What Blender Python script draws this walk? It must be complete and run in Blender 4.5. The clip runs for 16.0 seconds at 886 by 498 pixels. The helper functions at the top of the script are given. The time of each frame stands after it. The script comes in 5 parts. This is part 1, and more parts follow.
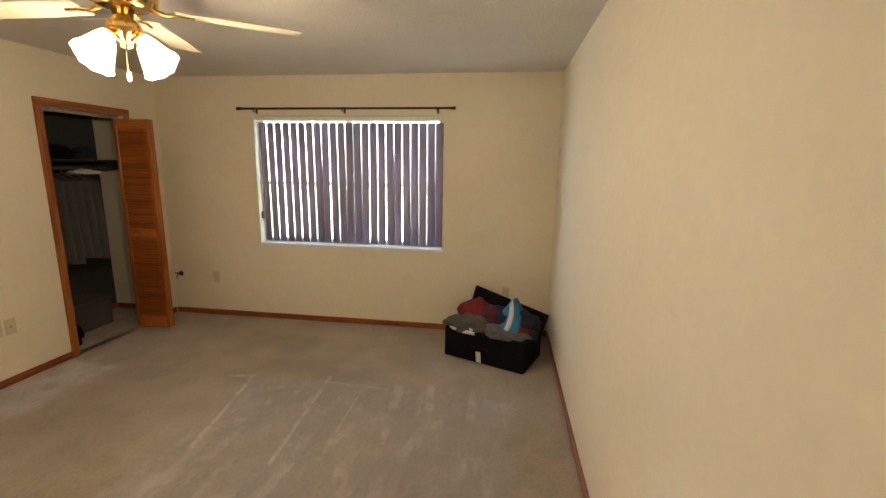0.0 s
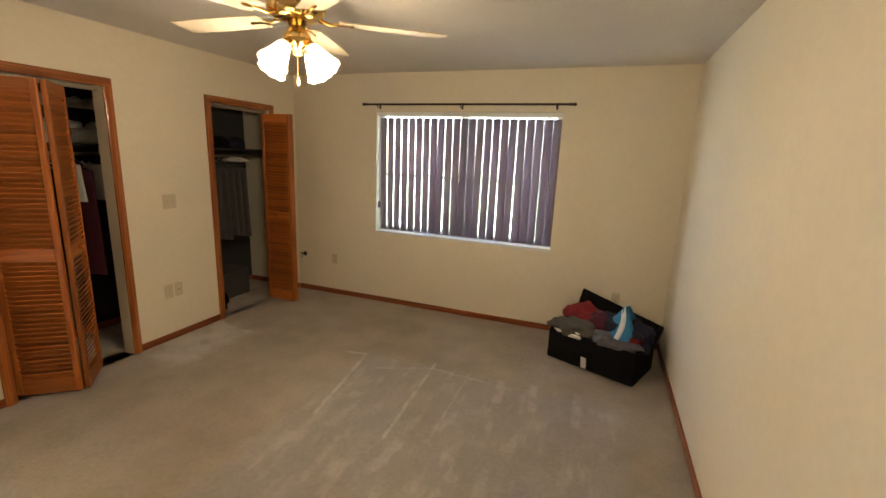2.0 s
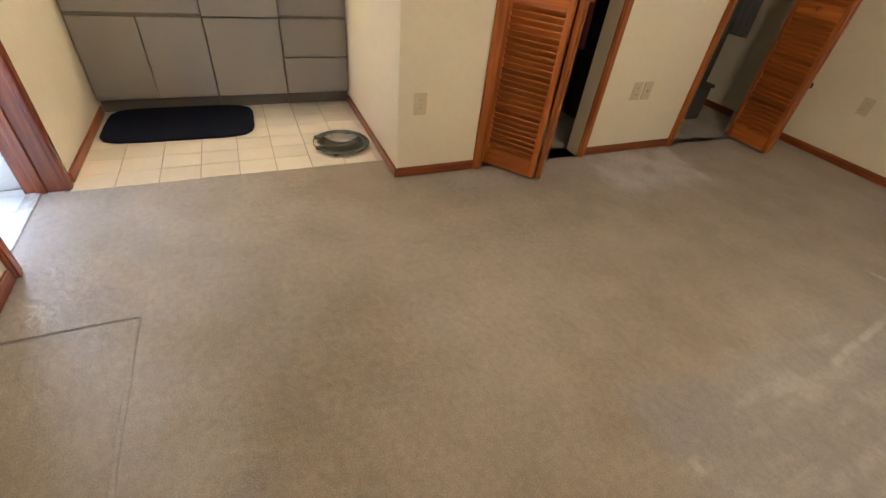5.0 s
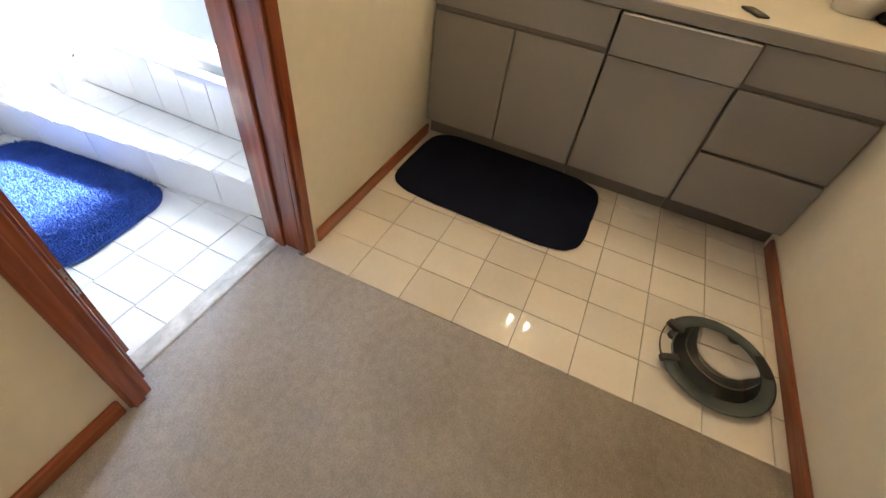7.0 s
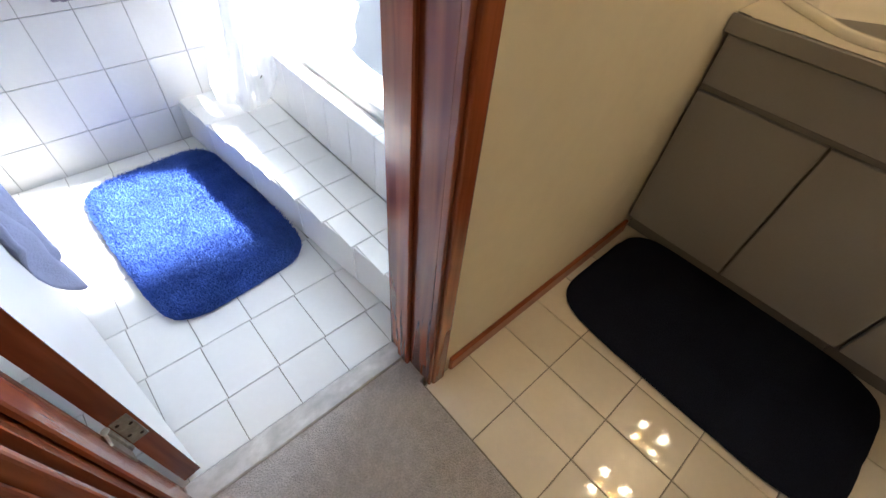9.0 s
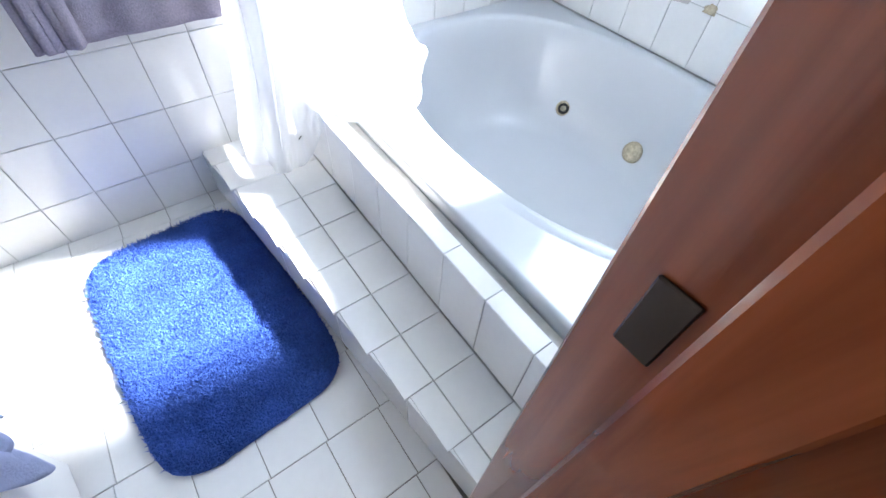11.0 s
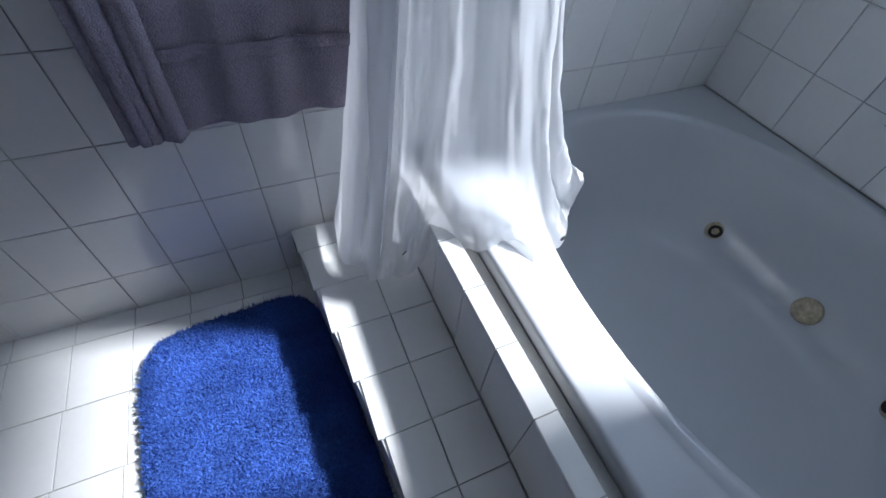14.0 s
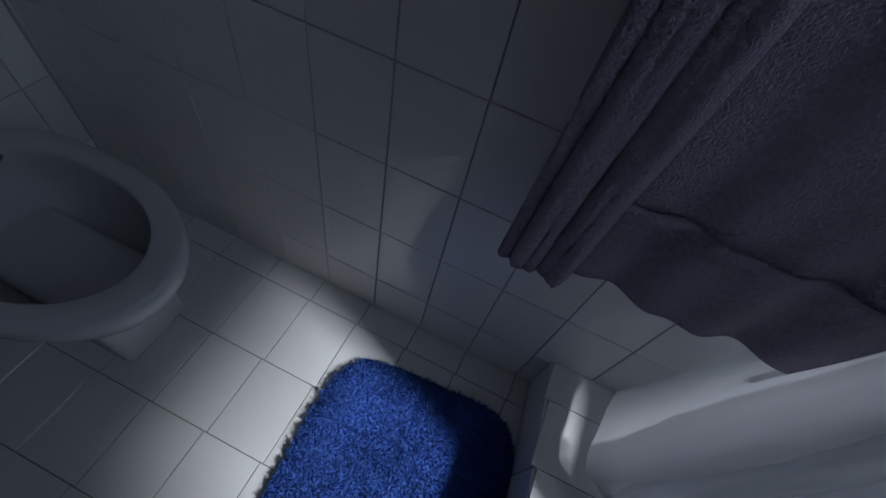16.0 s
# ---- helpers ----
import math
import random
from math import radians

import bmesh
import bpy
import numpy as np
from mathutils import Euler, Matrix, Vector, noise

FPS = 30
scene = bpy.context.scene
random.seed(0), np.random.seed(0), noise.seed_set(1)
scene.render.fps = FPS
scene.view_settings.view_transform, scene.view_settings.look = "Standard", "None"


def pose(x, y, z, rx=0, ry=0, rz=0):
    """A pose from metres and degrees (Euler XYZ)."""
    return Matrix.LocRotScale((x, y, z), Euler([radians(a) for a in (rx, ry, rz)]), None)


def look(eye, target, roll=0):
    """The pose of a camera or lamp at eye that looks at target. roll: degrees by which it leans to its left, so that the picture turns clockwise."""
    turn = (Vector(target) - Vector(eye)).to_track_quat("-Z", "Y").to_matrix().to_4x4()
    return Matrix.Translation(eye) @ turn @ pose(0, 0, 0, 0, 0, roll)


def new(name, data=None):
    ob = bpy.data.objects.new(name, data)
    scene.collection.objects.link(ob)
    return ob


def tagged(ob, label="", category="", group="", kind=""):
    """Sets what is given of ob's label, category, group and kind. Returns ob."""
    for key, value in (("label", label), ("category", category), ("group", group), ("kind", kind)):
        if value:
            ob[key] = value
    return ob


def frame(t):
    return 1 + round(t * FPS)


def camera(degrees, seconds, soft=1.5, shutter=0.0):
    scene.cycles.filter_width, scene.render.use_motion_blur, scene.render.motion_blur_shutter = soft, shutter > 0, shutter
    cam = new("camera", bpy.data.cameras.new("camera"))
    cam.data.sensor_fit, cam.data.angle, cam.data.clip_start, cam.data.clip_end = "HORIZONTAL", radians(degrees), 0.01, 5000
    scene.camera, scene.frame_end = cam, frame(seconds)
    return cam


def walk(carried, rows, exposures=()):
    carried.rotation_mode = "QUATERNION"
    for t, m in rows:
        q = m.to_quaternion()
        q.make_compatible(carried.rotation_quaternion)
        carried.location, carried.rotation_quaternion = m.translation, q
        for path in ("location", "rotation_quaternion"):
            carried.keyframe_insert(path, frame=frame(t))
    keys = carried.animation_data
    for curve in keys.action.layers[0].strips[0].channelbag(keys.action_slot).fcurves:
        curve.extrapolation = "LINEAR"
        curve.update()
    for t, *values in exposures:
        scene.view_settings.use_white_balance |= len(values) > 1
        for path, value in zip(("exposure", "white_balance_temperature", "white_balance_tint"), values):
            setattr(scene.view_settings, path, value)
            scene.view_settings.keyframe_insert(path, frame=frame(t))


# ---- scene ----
cam = camera(91.8, 16.0)
PATH = [
    (0, (0.535, 0.576, 1.637), (0.264, 2.52, 1.254), 0.9),
    (0.5, (0.507, 0.551, 1.667), (0.162, 2.483, 1.28), 1.6),
    (1, (0.48, 0.54, 1.664), (0.037, 2.449, 1.264), 1.7),
    (1.5, (0.434, 0.529, 1.672), (-0.12, 2.405, 1.254), 1.9),
    (2, (0.383, 0.515, 1.669), (-0.29, 2.348, 1.24), 2.4),
    (2.5, (0.333, 0.5, 1.671), (-0.461, 2.284, 1.237), 3.1),
    (3, (0.277, 0.484, 1.662), (-0.649, 2.191, 1.182), 3.6),
    (3.5, (0.176, 0.479, 1.605), (-0.88, 2.042, 0.941), 4.7),
    (3.7, (0.133, 0.482, 1.563), (-0.963, 1.963, 0.783), 5.6),
    (4, (-0.011, 0.519, 1.479), (-1.17, 1.828, 0.51), 6.6),
    (4.5, (-0.376, 0.617, 1.354), (-1.666, 1.626, 0.207), 8.2),
    (5, (-0.887, 0.643, 1.254), (-2.287, 1.35, 0.013), 6.8),
    (5.2, (-1.104, 0.643, 1.225), (-2.544, 1.212, -0.041), 5.7),
    (7.3, (-2.547, 0.485, 1.151), (-3.839, -0.027, -0.287), 10.0),
    (7.5, (-2.603, 0.448, 1.15), (-3.885, -0.087, -0.289), 11.0),
    (8, (-2.722, 0.331, 1.149), (-3.943, -0.308, -0.301), 11.2),
    (8.5, (-2.806, 0.216, 1.144), (-3.913, -0.562, -0.328), 9.3),
    (8.8, (-2.865, 0.152, 1.144), (-3.862, -0.718, -0.356), 6.9),
    (9, (-2.867, 0.102, 1.132), (-3.827, -0.817, -0.363), 6.3),
    (9.2, (-2.892, 0.055, 1.125), (-3.808, -0.893, -0.379), 6.2),
    (11.3, (-3.121, -0.426, 1.116), (-3.913, -1.396, -0.443), 5.0),
    (11.5, (-3.133, -0.454, 1.119), (-3.907, -1.451, -0.432), 4.3),
    (12, (-3.165, -0.525, 1.13), (-3.894, -1.577, -0.406), 3.7),
    (12.5, (-3.182, -0.564, 1.133), (-3.878, -1.64, -0.402), 3.5),
    (13, (-3.202, -0.623, 1.134), (-3.882, -1.705, -0.405), 4.9),
    (13.5, (-3.206, -0.695, 1.128), (-3.878, -1.791, -0.404), 6.3),
    (14, (-3.186, -0.811, 1.124), (-3.793, -1.946, -0.407), 6.6),
    (14.5, (-3.148, -0.947, 1.12), (-3.636, -2.147, -0.404), 8.4),
    (15, (-3.102, -1.067, 1.1), (-3.399, -2.326, -0.426), 12.3),
    (15.5, (-3.026, -1.169, 1.084), (-3.091, -2.399, -0.492), 15.6),
    (16, (-2.939, -1.253, 1.068), (-2.73, -2.398, -0.559), 16.9),
]
walk(cam, [(t, look(e, g, r)) for t, e, g, r in PATH], [
    (0, 5.7, 6550, 10), (2.5, 5.62, 6650, 10), (3.5, 5.75, 6450, 10), (5.2, 6.0, 5900, 10), (6.2, 5.6, 6200, 10), (7.3, 5.3, 6400, 10), (8.2, 4.9, 6450, 10), (9.2, 4.75, 6400, 10),
    (10.3, 4.55, 6300, 10), (11.3, 4.45, 6150, 10), (12.0, 3.75, 6000, 10), (12.5, 3.45, 6000, 10), (13.0, 2.95, 5950, 10), (13.5, 2.6, 5850, 10), (14.0, 2.2, 5750, 10),
    (14.5, 1.7, 5750, 10), (15.0, 1.25, 5750, 10), (15.5, 0.95, 5800, 10), (16, 0.68, 5700, 10)])

# ---- world, sun, large lights ----
world = bpy.data.worlds.new("world")
scene.world = world
world.use_nodes = True
wn = world.node_tree
sky = wn.nodes.new("ShaderNodeTexSky")
sky.sky_type, sky.sun_disc = "NISHITA", False
SUN_EL, SUN_AZ = radians(45), radians(-79)
sky.sun_elevation, sky.sun_rotation = SUN_EL, SUN_AZ
wn.links.new(sky.outputs[0], wn.nodes["Background"].inputs[0])
wn.nodes["Background"].inputs[1].default_value = 0.05


def lamp(name, kind, m, energy, color, size=0.1, size_y=None):
    d = bpy.data.lights.new(name, kind)
    d.energy, d.color = energy, color
    if kind == "SUN":
        d.angle = radians(5.0)
    elif kind == "AREA":
        d.size = size
        if size_y:
            d.shape, d.size_y = "RECTANGLE", size_y
    else:
        d.shadow_soft_size = size
    ob = new(name, d)
    ob.matrix_world = m
    return ob


sun_from = Vector((math.sin(SUN_AZ) * math.cos(SUN_EL), math.cos(SUN_AZ) * math.cos(SUN_EL), math.sin(SUN_EL)))
lamp("sun", "SUN", look(sun_from * 20, (0, 0, 0)), 5.0, (1.0, 0.97, 0.93))
WARM = (1.0, 0.775, 0.52)
DAY = (0.62, 0.76, 1.0)
# sky light in the two window openings
lamp("bath_window_light", "AREA", look((-4.80, -1.08, 1.81), (-3.6, -1.1, 1.4)), 1.75, DAY, 0.66, 0.94)
lamp("bedroom_window_light", "AREA", look((-0.99, 4.90, 1.44), (-0.99, 3.0, 1.2)), 0.5, (0.60, 0.70, 1.0), 1.84, 1.2)
# bulbs
for k in range(4):
    a = radians(-2 + 90 * k)
    lamp("fan_bulb", "POINT", pose(-0.93 + 0.13 * math.cos(a), 2.16 + 0.13 * math.sin(a), 1.925), 0.215, WARM, 0.03)
    a = radians(45 + 90 * k)
    lamp("vanity_bulb", "POINT", pose(-4.50 + 0.12 * math.cos(a), 0.51 + 0.12 * math.sin(a), 2.335), 0.115, WARM, 0.02)


# ---- materials ----
def material(name, color, rough=0.6, metal=0.0, bump=0.0, bscale=200.0, var=0.08, vscale=3.0, gvar=0.05, gscale=60.0,
             stretch=(1, 1, 1), coat=0.0, spec=0.5, rnd=0.0):
    m = bpy.data.materials.new(name)
    m.use_nodes = True
    nt = m.node_tree
    b = nt.nodes["Principled BSDF"]
    b.inputs["Roughness"].default_value, b.inputs["Metallic"].default_value = rough, metal
    b.inputs["Coat Weight"].default_value, b.inputs["Specular IOR Level"].default_value = coat, spec
    tc = nt.nodes.new("ShaderNodeTexCoord")
    mp = nt.nodes.new("ShaderNodeMapping")
    mp.inputs["Scale"].default_value = stretch
    geo = nt.nodes.new("ShaderNodeNewGeometry")
    nt.links.new(geo.outputs["Position"], mp.inputs[0])
    col = None

    def mixed(fac_socket, a, amount):
        mx = nt.nodes.new("ShaderNodeMix")
        mx.data_type, mx.blend_type = "RGBA", "MULTIPLY"
        mx.inputs[0].default_value = 1.0
        rp = nt.nodes.new("ShaderNodeMapRange")
        rp.inputs[1].default_value, rp.inputs[2].default_value = 0.25, 0.75
        rp.inputs[3].default_value, rp.inputs[4].default_value = 1 - amount, 1 + amount * 0.5
        nt.links.new(fac_socket, rp.inputs[0])
        if a is None:
            mx.inputs[6].default_value = (*color, 1)
        else:
            nt.links.new(a, mx.inputs[6])
        nt.links.new(rp.outputs[0], mx.inputs[7])
        return mx.outputs[2]

    for amount, sc in ((var, vscale), (gvar, gscale)):
        if amount:
            n = nt.nodes.new("ShaderNodeTexNoise")
            n.inputs["Scale"].default_value, n.inputs["Detail"].default_value = sc, 4
            nt.links.new(mp.outputs[0], n.inputs["Vector"])
            col = mixed(n.outputs[0], col, amount)
    if rnd:
        oi = nt.nodes.new("ShaderNodeObjectInfo")
        col = mixed(oi.outputs["Random"], col, rnd)
    if col is None:
        b.inputs["Base Color"].default_value = (*color, 1)
    else:
        nt.links.new(col, b.inputs["Base Color"])
    if bump:
        n = nt.nodes.new("ShaderNodeTexNoise")
        n.inputs["Scale"].default_value, n.inputs["Detail"].default_value = bscale, 3
        nt.links.new(mp.outputs[0], n.inputs["Vector"])
        bp = nt.nodes.new("ShaderNodeBump")
        bp.inputs["Strength"].default_value, bp.inputs["Distance"].default_value = bump, 0.01
        nt.links.new(n.outputs[0], bp.inputs["Height"])
        nt.links.new(bp.outputs[0], b.inputs["Normal"])
    return m


def wood(name, light, dark, along, rough=0.32):
    """Stained wood with grain running along one axis (0 x, 1 y, 2 z)."""
    m = bpy.data.materials.new(name)
    m.use_nodes = True
    nt = m.node_tree
    b = nt.nodes["Principled BSDF"]
    b.inputs["Roughness"].default_value, b.inputs["Coat Weight"].default_value = rough, 0.25
    tc = nt.nodes.new("ShaderNodeTexCoord")
    mp = nt.nodes.new("ShaderNodeMapping")
    sc = [26.0, 26.0, 26.0]
    sc[along] = 1.6
    mp.inputs["Scale"].default_value = sc
    nt.links.new(tc.outputs["Object"], mp.inputs[0])
    n = nt.nodes.new("ShaderNodeTexNoise")
    n.inputs["Scale"].default_value, n.inputs["Detail"].default_value, n.inputs["Distortion"].default_value = 1.5, 6, 0.6
    nt.links.new(mp.outputs[0], n.inputs["Vector"])
    r = nt.nodes.new("ShaderNodeValToRGB")
    r.color_ramp.elements[0].position, r.color_ramp.elements[1].position = 0.36, 0.66
    r.color_ramp.elements[0].color, r.color_ramp.elements[1].color = (*dark, 1), (*light, 1)
    nt.links.new(n.outputs[0], r.inputs[0])
    oi = nt.nodes.new("ShaderNodeObjectInfo")
    rp = nt.nodes.new("ShaderNodeMapRange")
    rp.inputs[3].default_value, rp.inputs[4].default_value = 0.72, 1.12
    nt.links.new(oi.outputs["Random"], rp.inputs[0])
    mx = nt.nodes.new("ShaderNodeMix")
    mx.data_type, mx.blend_type = "RGBA", "MULTIPLY"
    mx.inputs[0].default_value = 1.0
    nt.links.new(r.outputs[0], mx.inputs[6])
    nt.links.new(rp.outputs[0], mx.inputs[7])
    nt.links.new(mx.outputs[2], b.inputs["Base Color"])
    bp = nt.nodes.new("ShaderNodeBump")
    bp.inputs["Strength"].default_value, bp.inputs["Distance"].default_value = 0.15, 0.004
    nt.links.new(n.outputs[0], bp.inputs["Height"])
    nt.links.new(bp.outputs[0], b.inputs["Normal"])
    return m


def glowing(name, color, strength):
    m = bpy.data.materials.new(name)
    m.use_nodes = True
    b = m.node_tree.nodes["Principled BSDF"]
    b.inputs["Base Color"].default_value = (0.9, 0.86, 0.78, 1)
    b.inputs["Roughness"].default_value = 0.3
    b.inputs["Emission Color"].default_value, b.inputs["Emission Strength"].default_value = (*color, 1), strength
    return m


def sheer(name, color, clear, rough=0.25, through_light=0.55):
    """Thin translucent sheet: lets light through and shows some of what is behind."""
    m = bpy.data.materials.new(name)
    m.use_nodes = True
    nt = m.node_tree
    nt.nodes.remove(nt.nodes["Principled BSDF"])
    out = nt.nodes["Material Output"]
    d, tl, tp, gl = (nt.nodes.new("ShaderNodeBsdf" + k) for k in ("Diffuse", "Translucent", "Transparent", "Glossy"))
    for n in (d, tl):
        n.inputs[0].default_value = (*color, 1)
    gl.inputs["Roughness"].default_value = rough
    noise_tex = nt.nodes.new("ShaderNodeTexNoise")
    noise_tex.inputs["Scale"].default_value = 9.0
    bp = nt.nodes.new("ShaderNodeBump")
    bp.inputs["Strength"].default_value, bp.inputs["Distance"].default_value = 0.4, 0.02
    nt.links.new(noise_tex.outputs[0], bp.inputs["Height"])
    for n in (d, gl):
        nt.links.new(bp.outputs[0], n.inputs["Normal"])
    a, b, c = (nt.nodes.new("ShaderNodeMixShader") for _ in range(3))
    a.inputs[0].default_value, b.inputs[0].default_value, c.inputs[0].default_value = through_light, clear, 0.07
    nt.links.new(d.outputs[0], a.inputs[1])
    nt.links.new(tl.outputs[0], a.inputs[2])
    nt.links.new(a.outputs[0], b.inputs[1])
    nt.links.new(tp.outputs[0], b.inputs[2])
    nt.links.new(b.outputs[0], c.inputs[1])
    nt.links.new(gl.outputs[0], c.inputs[2])
    nt.links.new(c.outputs[0], out.inputs[0])
    return m


def clear_glass(name):
    m = bpy.data.materials.new(name)
    m.use_nodes = True
    b = m.node_tree.nodes["Principled BSDF"]
    b.inputs["Roughness"].default_value, b.inputs["Transmission Weight"].default_value = 0.02, 1.0
    b.inputs["IOR"].default_value = 1.45
    return m


def carpet_material():
    m = bpy.data.materials.new("carpet")
    m.use_nodes = True
    nt = m.node_tree
    b = nt.nodes["Principled BSDF"]
    b.inputs["Roughness"].default_value, b.inputs["Specular IOR Level"].default_value = 0.95, 0.1
    b.inputs["Sheen Weight"].default_value = 0.3
    geo = nt.nodes.new("ShaderNodeNewGeometry")
    sep = nt.nodes.new("ShaderNodeSeparateXYZ")
    nt.links.new(geo.outputs["Position"], sep.inputs[0])

    def math_node(op, a, c=None, d=None):
        n = nt.nodes.new("ShaderNodeMath")
        n.operation = op
        for i, v in enumerate((a, c, d)):
            if v is None:
                continue
            if isinstance(v, (int, float)):
                n.inputs[i].default_value = v
            else:
                nt.links.new(v, n.inputs[i])
        return n.outputs[0]

    def ramp(v, lo, hi, a=0.0, c=1.0):
        n = nt.nodes.new("ShaderNodeMapRange")
        n.interpolation_type = "SMOOTHSTEP"
        nt.links.new(v, n.inputs[0])
        for i, q in zip((1, 2, 3, 4), (lo, hi, a, c)):
            n.inputs[i].default_value = q
        return n.outputs[0]

    def noise_of(scale, stretch=(1, 1, 1), detail=4):
        mp = nt.nodes.new("ShaderNodeMapping")
        mp.inputs["Scale"].default_value = stretch
        nt.links.new(geo.outputs["Position"], mp.inputs[0])
        n = nt.nodes.new("ShaderNodeTexNoise")
        n.inputs["Scale"].default_value, n.inputs["Detail"].default_value = scale, detail
        nt.links.new(mp.outputs[0], n.inputs["Vector"])
        return n.outputs[0]

    def blend(fac, a, c):
        n = nt.nodes.new("ShaderNodeMix")
        n.data_type = "RGBA"
        nt.links.new(fac, n.inputs[0])
        for i, v in ((6, a), (7, c)):
            if isinstance(v, tuple):
                n.inputs[i].default_value = (*v, 1)
            else:
                nt.links.new(v, n.inputs[i])
        return n.outputs[2]

    X, Y = sep.outputs[0], sep.outputs[1]
    col = blend(ramp(noise_of(1.3), 0.35, 0.65), (0.375, 0.312, 0.232), (0.475, 0.412, 0.332))
    wob = math_node("MULTIPLY", math_node("SUBTRACT", noise_of(6.0), 0.5), 0.30)
    # greyer, flattened patch where the bed stood
    px = math_node("SUBTRACT", 1.02, math_node("ABSOLUTE", math_node("ADD", math_node("ADD", X, 0.35), wob)))
    py = math_node("SUBTRACT", 0.92, math_node("ABSOLUTE", math_node("ADD", math_node("SUBTRACT", Y, 2.55), wob)))
    patch = math_node("MULTIPLY", ramp(px, -0.10, 0.12), ramp(py, -0.10, 0.12))
    col = blend(math_node("MULTIPLY", patch, 0.85), col, (0.405, 0.375, 0.365))
    # light scuffs in that patch, along its length
    sc = math_node("MULTIPLY", ramp(noise_of(2.6, (4.2, 1.1, 1), 6), 0.48, 0.64), ramp(noise_of(5.5), 0.36, 0.60))
    col = blend(math_node("MULTIPLY", math_node("MULTIPLY", sc, patch), 0.65), col, (0.58, 0.55, 0.52))
    # pale worn nap before the closets
    nx = ramp(math_node("ADD", X, wob), -2.55, -2.95)
    ny = math_node("MULTIPLY", ramp(Y, 1.3, 1.6), ramp(noise_of(4.0), 0.40, 0.62))
    col = blend(math_node("MULTIPLY", math_node("MULTIPLY", nx, ny), 0.6), col, (0.52, 0.48, 0.45))
    fx = math_node("MULTIPLY", ramp(math_node("ADD", X, wob), -2.38, -2.62), math_node("MULTIPLY", ramp(math_node("ADD", Y, wob), 2.58, 2.74), ramp(math_node("ADD", Y, wob), 3.52, 3.36)))
    col = blend(math_node("MULTIPLY", math_node("MULTIPLY", fx, ramp(noise_of(5.0), 0.30, 0.55, 0.35, 1.0)), 0.9), col, (0.66, 0.63, 0.61))

    # paler, greyer pile at the bath door: spilled daylight put into the colour
    dx = math_node("MULTIPLY", ramp(math_node("ADD", X, wob), -1.3, -2.35), ramp(math_node("ADD", Y, wob), 0.95, 0.05))
    col = blend(math_node("MULTIPLY", dx, 0.8), col, (0.64, 0.615, 0.62))

    def line(v, at, half):
        return ramp(math_node("ABSOLUTE", math_node("SUBTRACT", v, at)), half, half * 0.3)

    # bed outline pressed into the pile, and the joint at the bath door
    jit = math_node("ADD", X, math_node("MULTIPLY", wob, 0.05))
    jity = math_node("ADD", Y, math_node("MULTIPLY", wob, 0.05))
    broken = ramp(noise_of(7.0), 0.42, 0.55)
    strokes = None
    for x0, y0, x1, y1, half, k in (
            (-1.53, 3.42, -1.33, 3.44, 0.030, 0.9), (-1.34, 3.43, -1.21, 2.57, 0.024, 0.9), (-1.21, 2.85, -1.15, 2.29, 0.050, 0.4),
            (-0.75, 3.53, -0.69, 2.53, 0.020, 0.8), (-0.45, 3.52, -0.43, 2.60, 0.016, 0.5), (-0.19, 3.50, -0.16, 3.18, 0.050, 0.7),
            (0.05, 3.53, 0.09, 3.18, 0.045, 0.7), (0.36, 3.54, 0.38, 3.10, 0.040, 0.6), (-1.17, 3.26, -0.74, 3.45, 0.016, 0.6),
            (-0.74, 3.45, -0.10, 3.40, 0.016, 0.6), (-0.93, 2.45, -0.91, 2.08, 0.035, 0.5), (-0.46, 2.60, -0.42, 2.60, 0.022, 1.0),
            (-1.12, 1.70, -1.09, 1.70, 0.022, 1.0), (-0.41, 1.71, -0.38, 1.71, 0.022, 1.0)):
        ln = math.hypot(x1 - x0, y1 - y0)
        ux, uy = (x1 - x0) / ln, (y1 - y0) / ln
        ax, ay = math_node("SUBTRACT", jit, x0), math_node("SUBTRACT", jity, y0)
        along = math_node("ADD", math_node("MULTIPLY", ax, ux), math_node("MULTIPLY", ay, uy))
        across = math_node("ABSOLUTE", math_node("SUBTRACT", math_node("MULTIPLY", ay, ux), math_node("MULTIPLY", ax, uy)))
        q = math_node("MULTIPLY", ramp(across, half, half * 0.25, 0.0, k), math_node("MULTIPLY", ramp(along, -0.03, 0.02), ramp(along, ln + 0.03, ln - 0.02)))
        strokes = q if strokes is None else math_node("MAXIMUM", strokes, q)
    col = blend(math_node("MULTIPLY", strokes, ramp(broken, 0.0, 1.0, 0.35, 1.0)), col, (0.62, 0.585, 0.55))
    s1 = math_node("MULTIPLY", line(jit, -2.238, 0.010), math_node("MULTIPLY", ramp(Y, -0.30, -0.28), ramp(Y, 0.15, 0.13)))
    s2 = math_node("MULTIPLY", line(jity, 0.138, 0.012), math_node("MULTIPLY", ramp(X, -2.24, -2.22), ramp(X, -0.8, -1.4)))
    col = blend(math_node("MULTIPLY", s1, 0.55), col, (0.16, 0.13, 0.11))
    col = blend(math_node("MULTIPLY", s2, 0.5), col, (0.56, 0.52, 0.48))
    grain = math_node("MULTIPLY", ramp(noise_of(190.0, detail=3), 0.32, 0.68, 0.88, 1.12), ramp(noise_of(38.0, detail=5), 0.3, 0.7, 0.92, 1.07))
    grain = math_node("MULTIPLY", grain, ramp(noise_of(4.5, detail=5), 0.3, 0.7, 0.92, 1.06))
    fin = nt.nodes.new("ShaderNodeMix")
    fin.data_type, fin.blend_type = "RGBA", "MULTIPLY"
    fin.inputs[0].default_value = 1.0
    nt.links.new(col, fin.inputs[6])
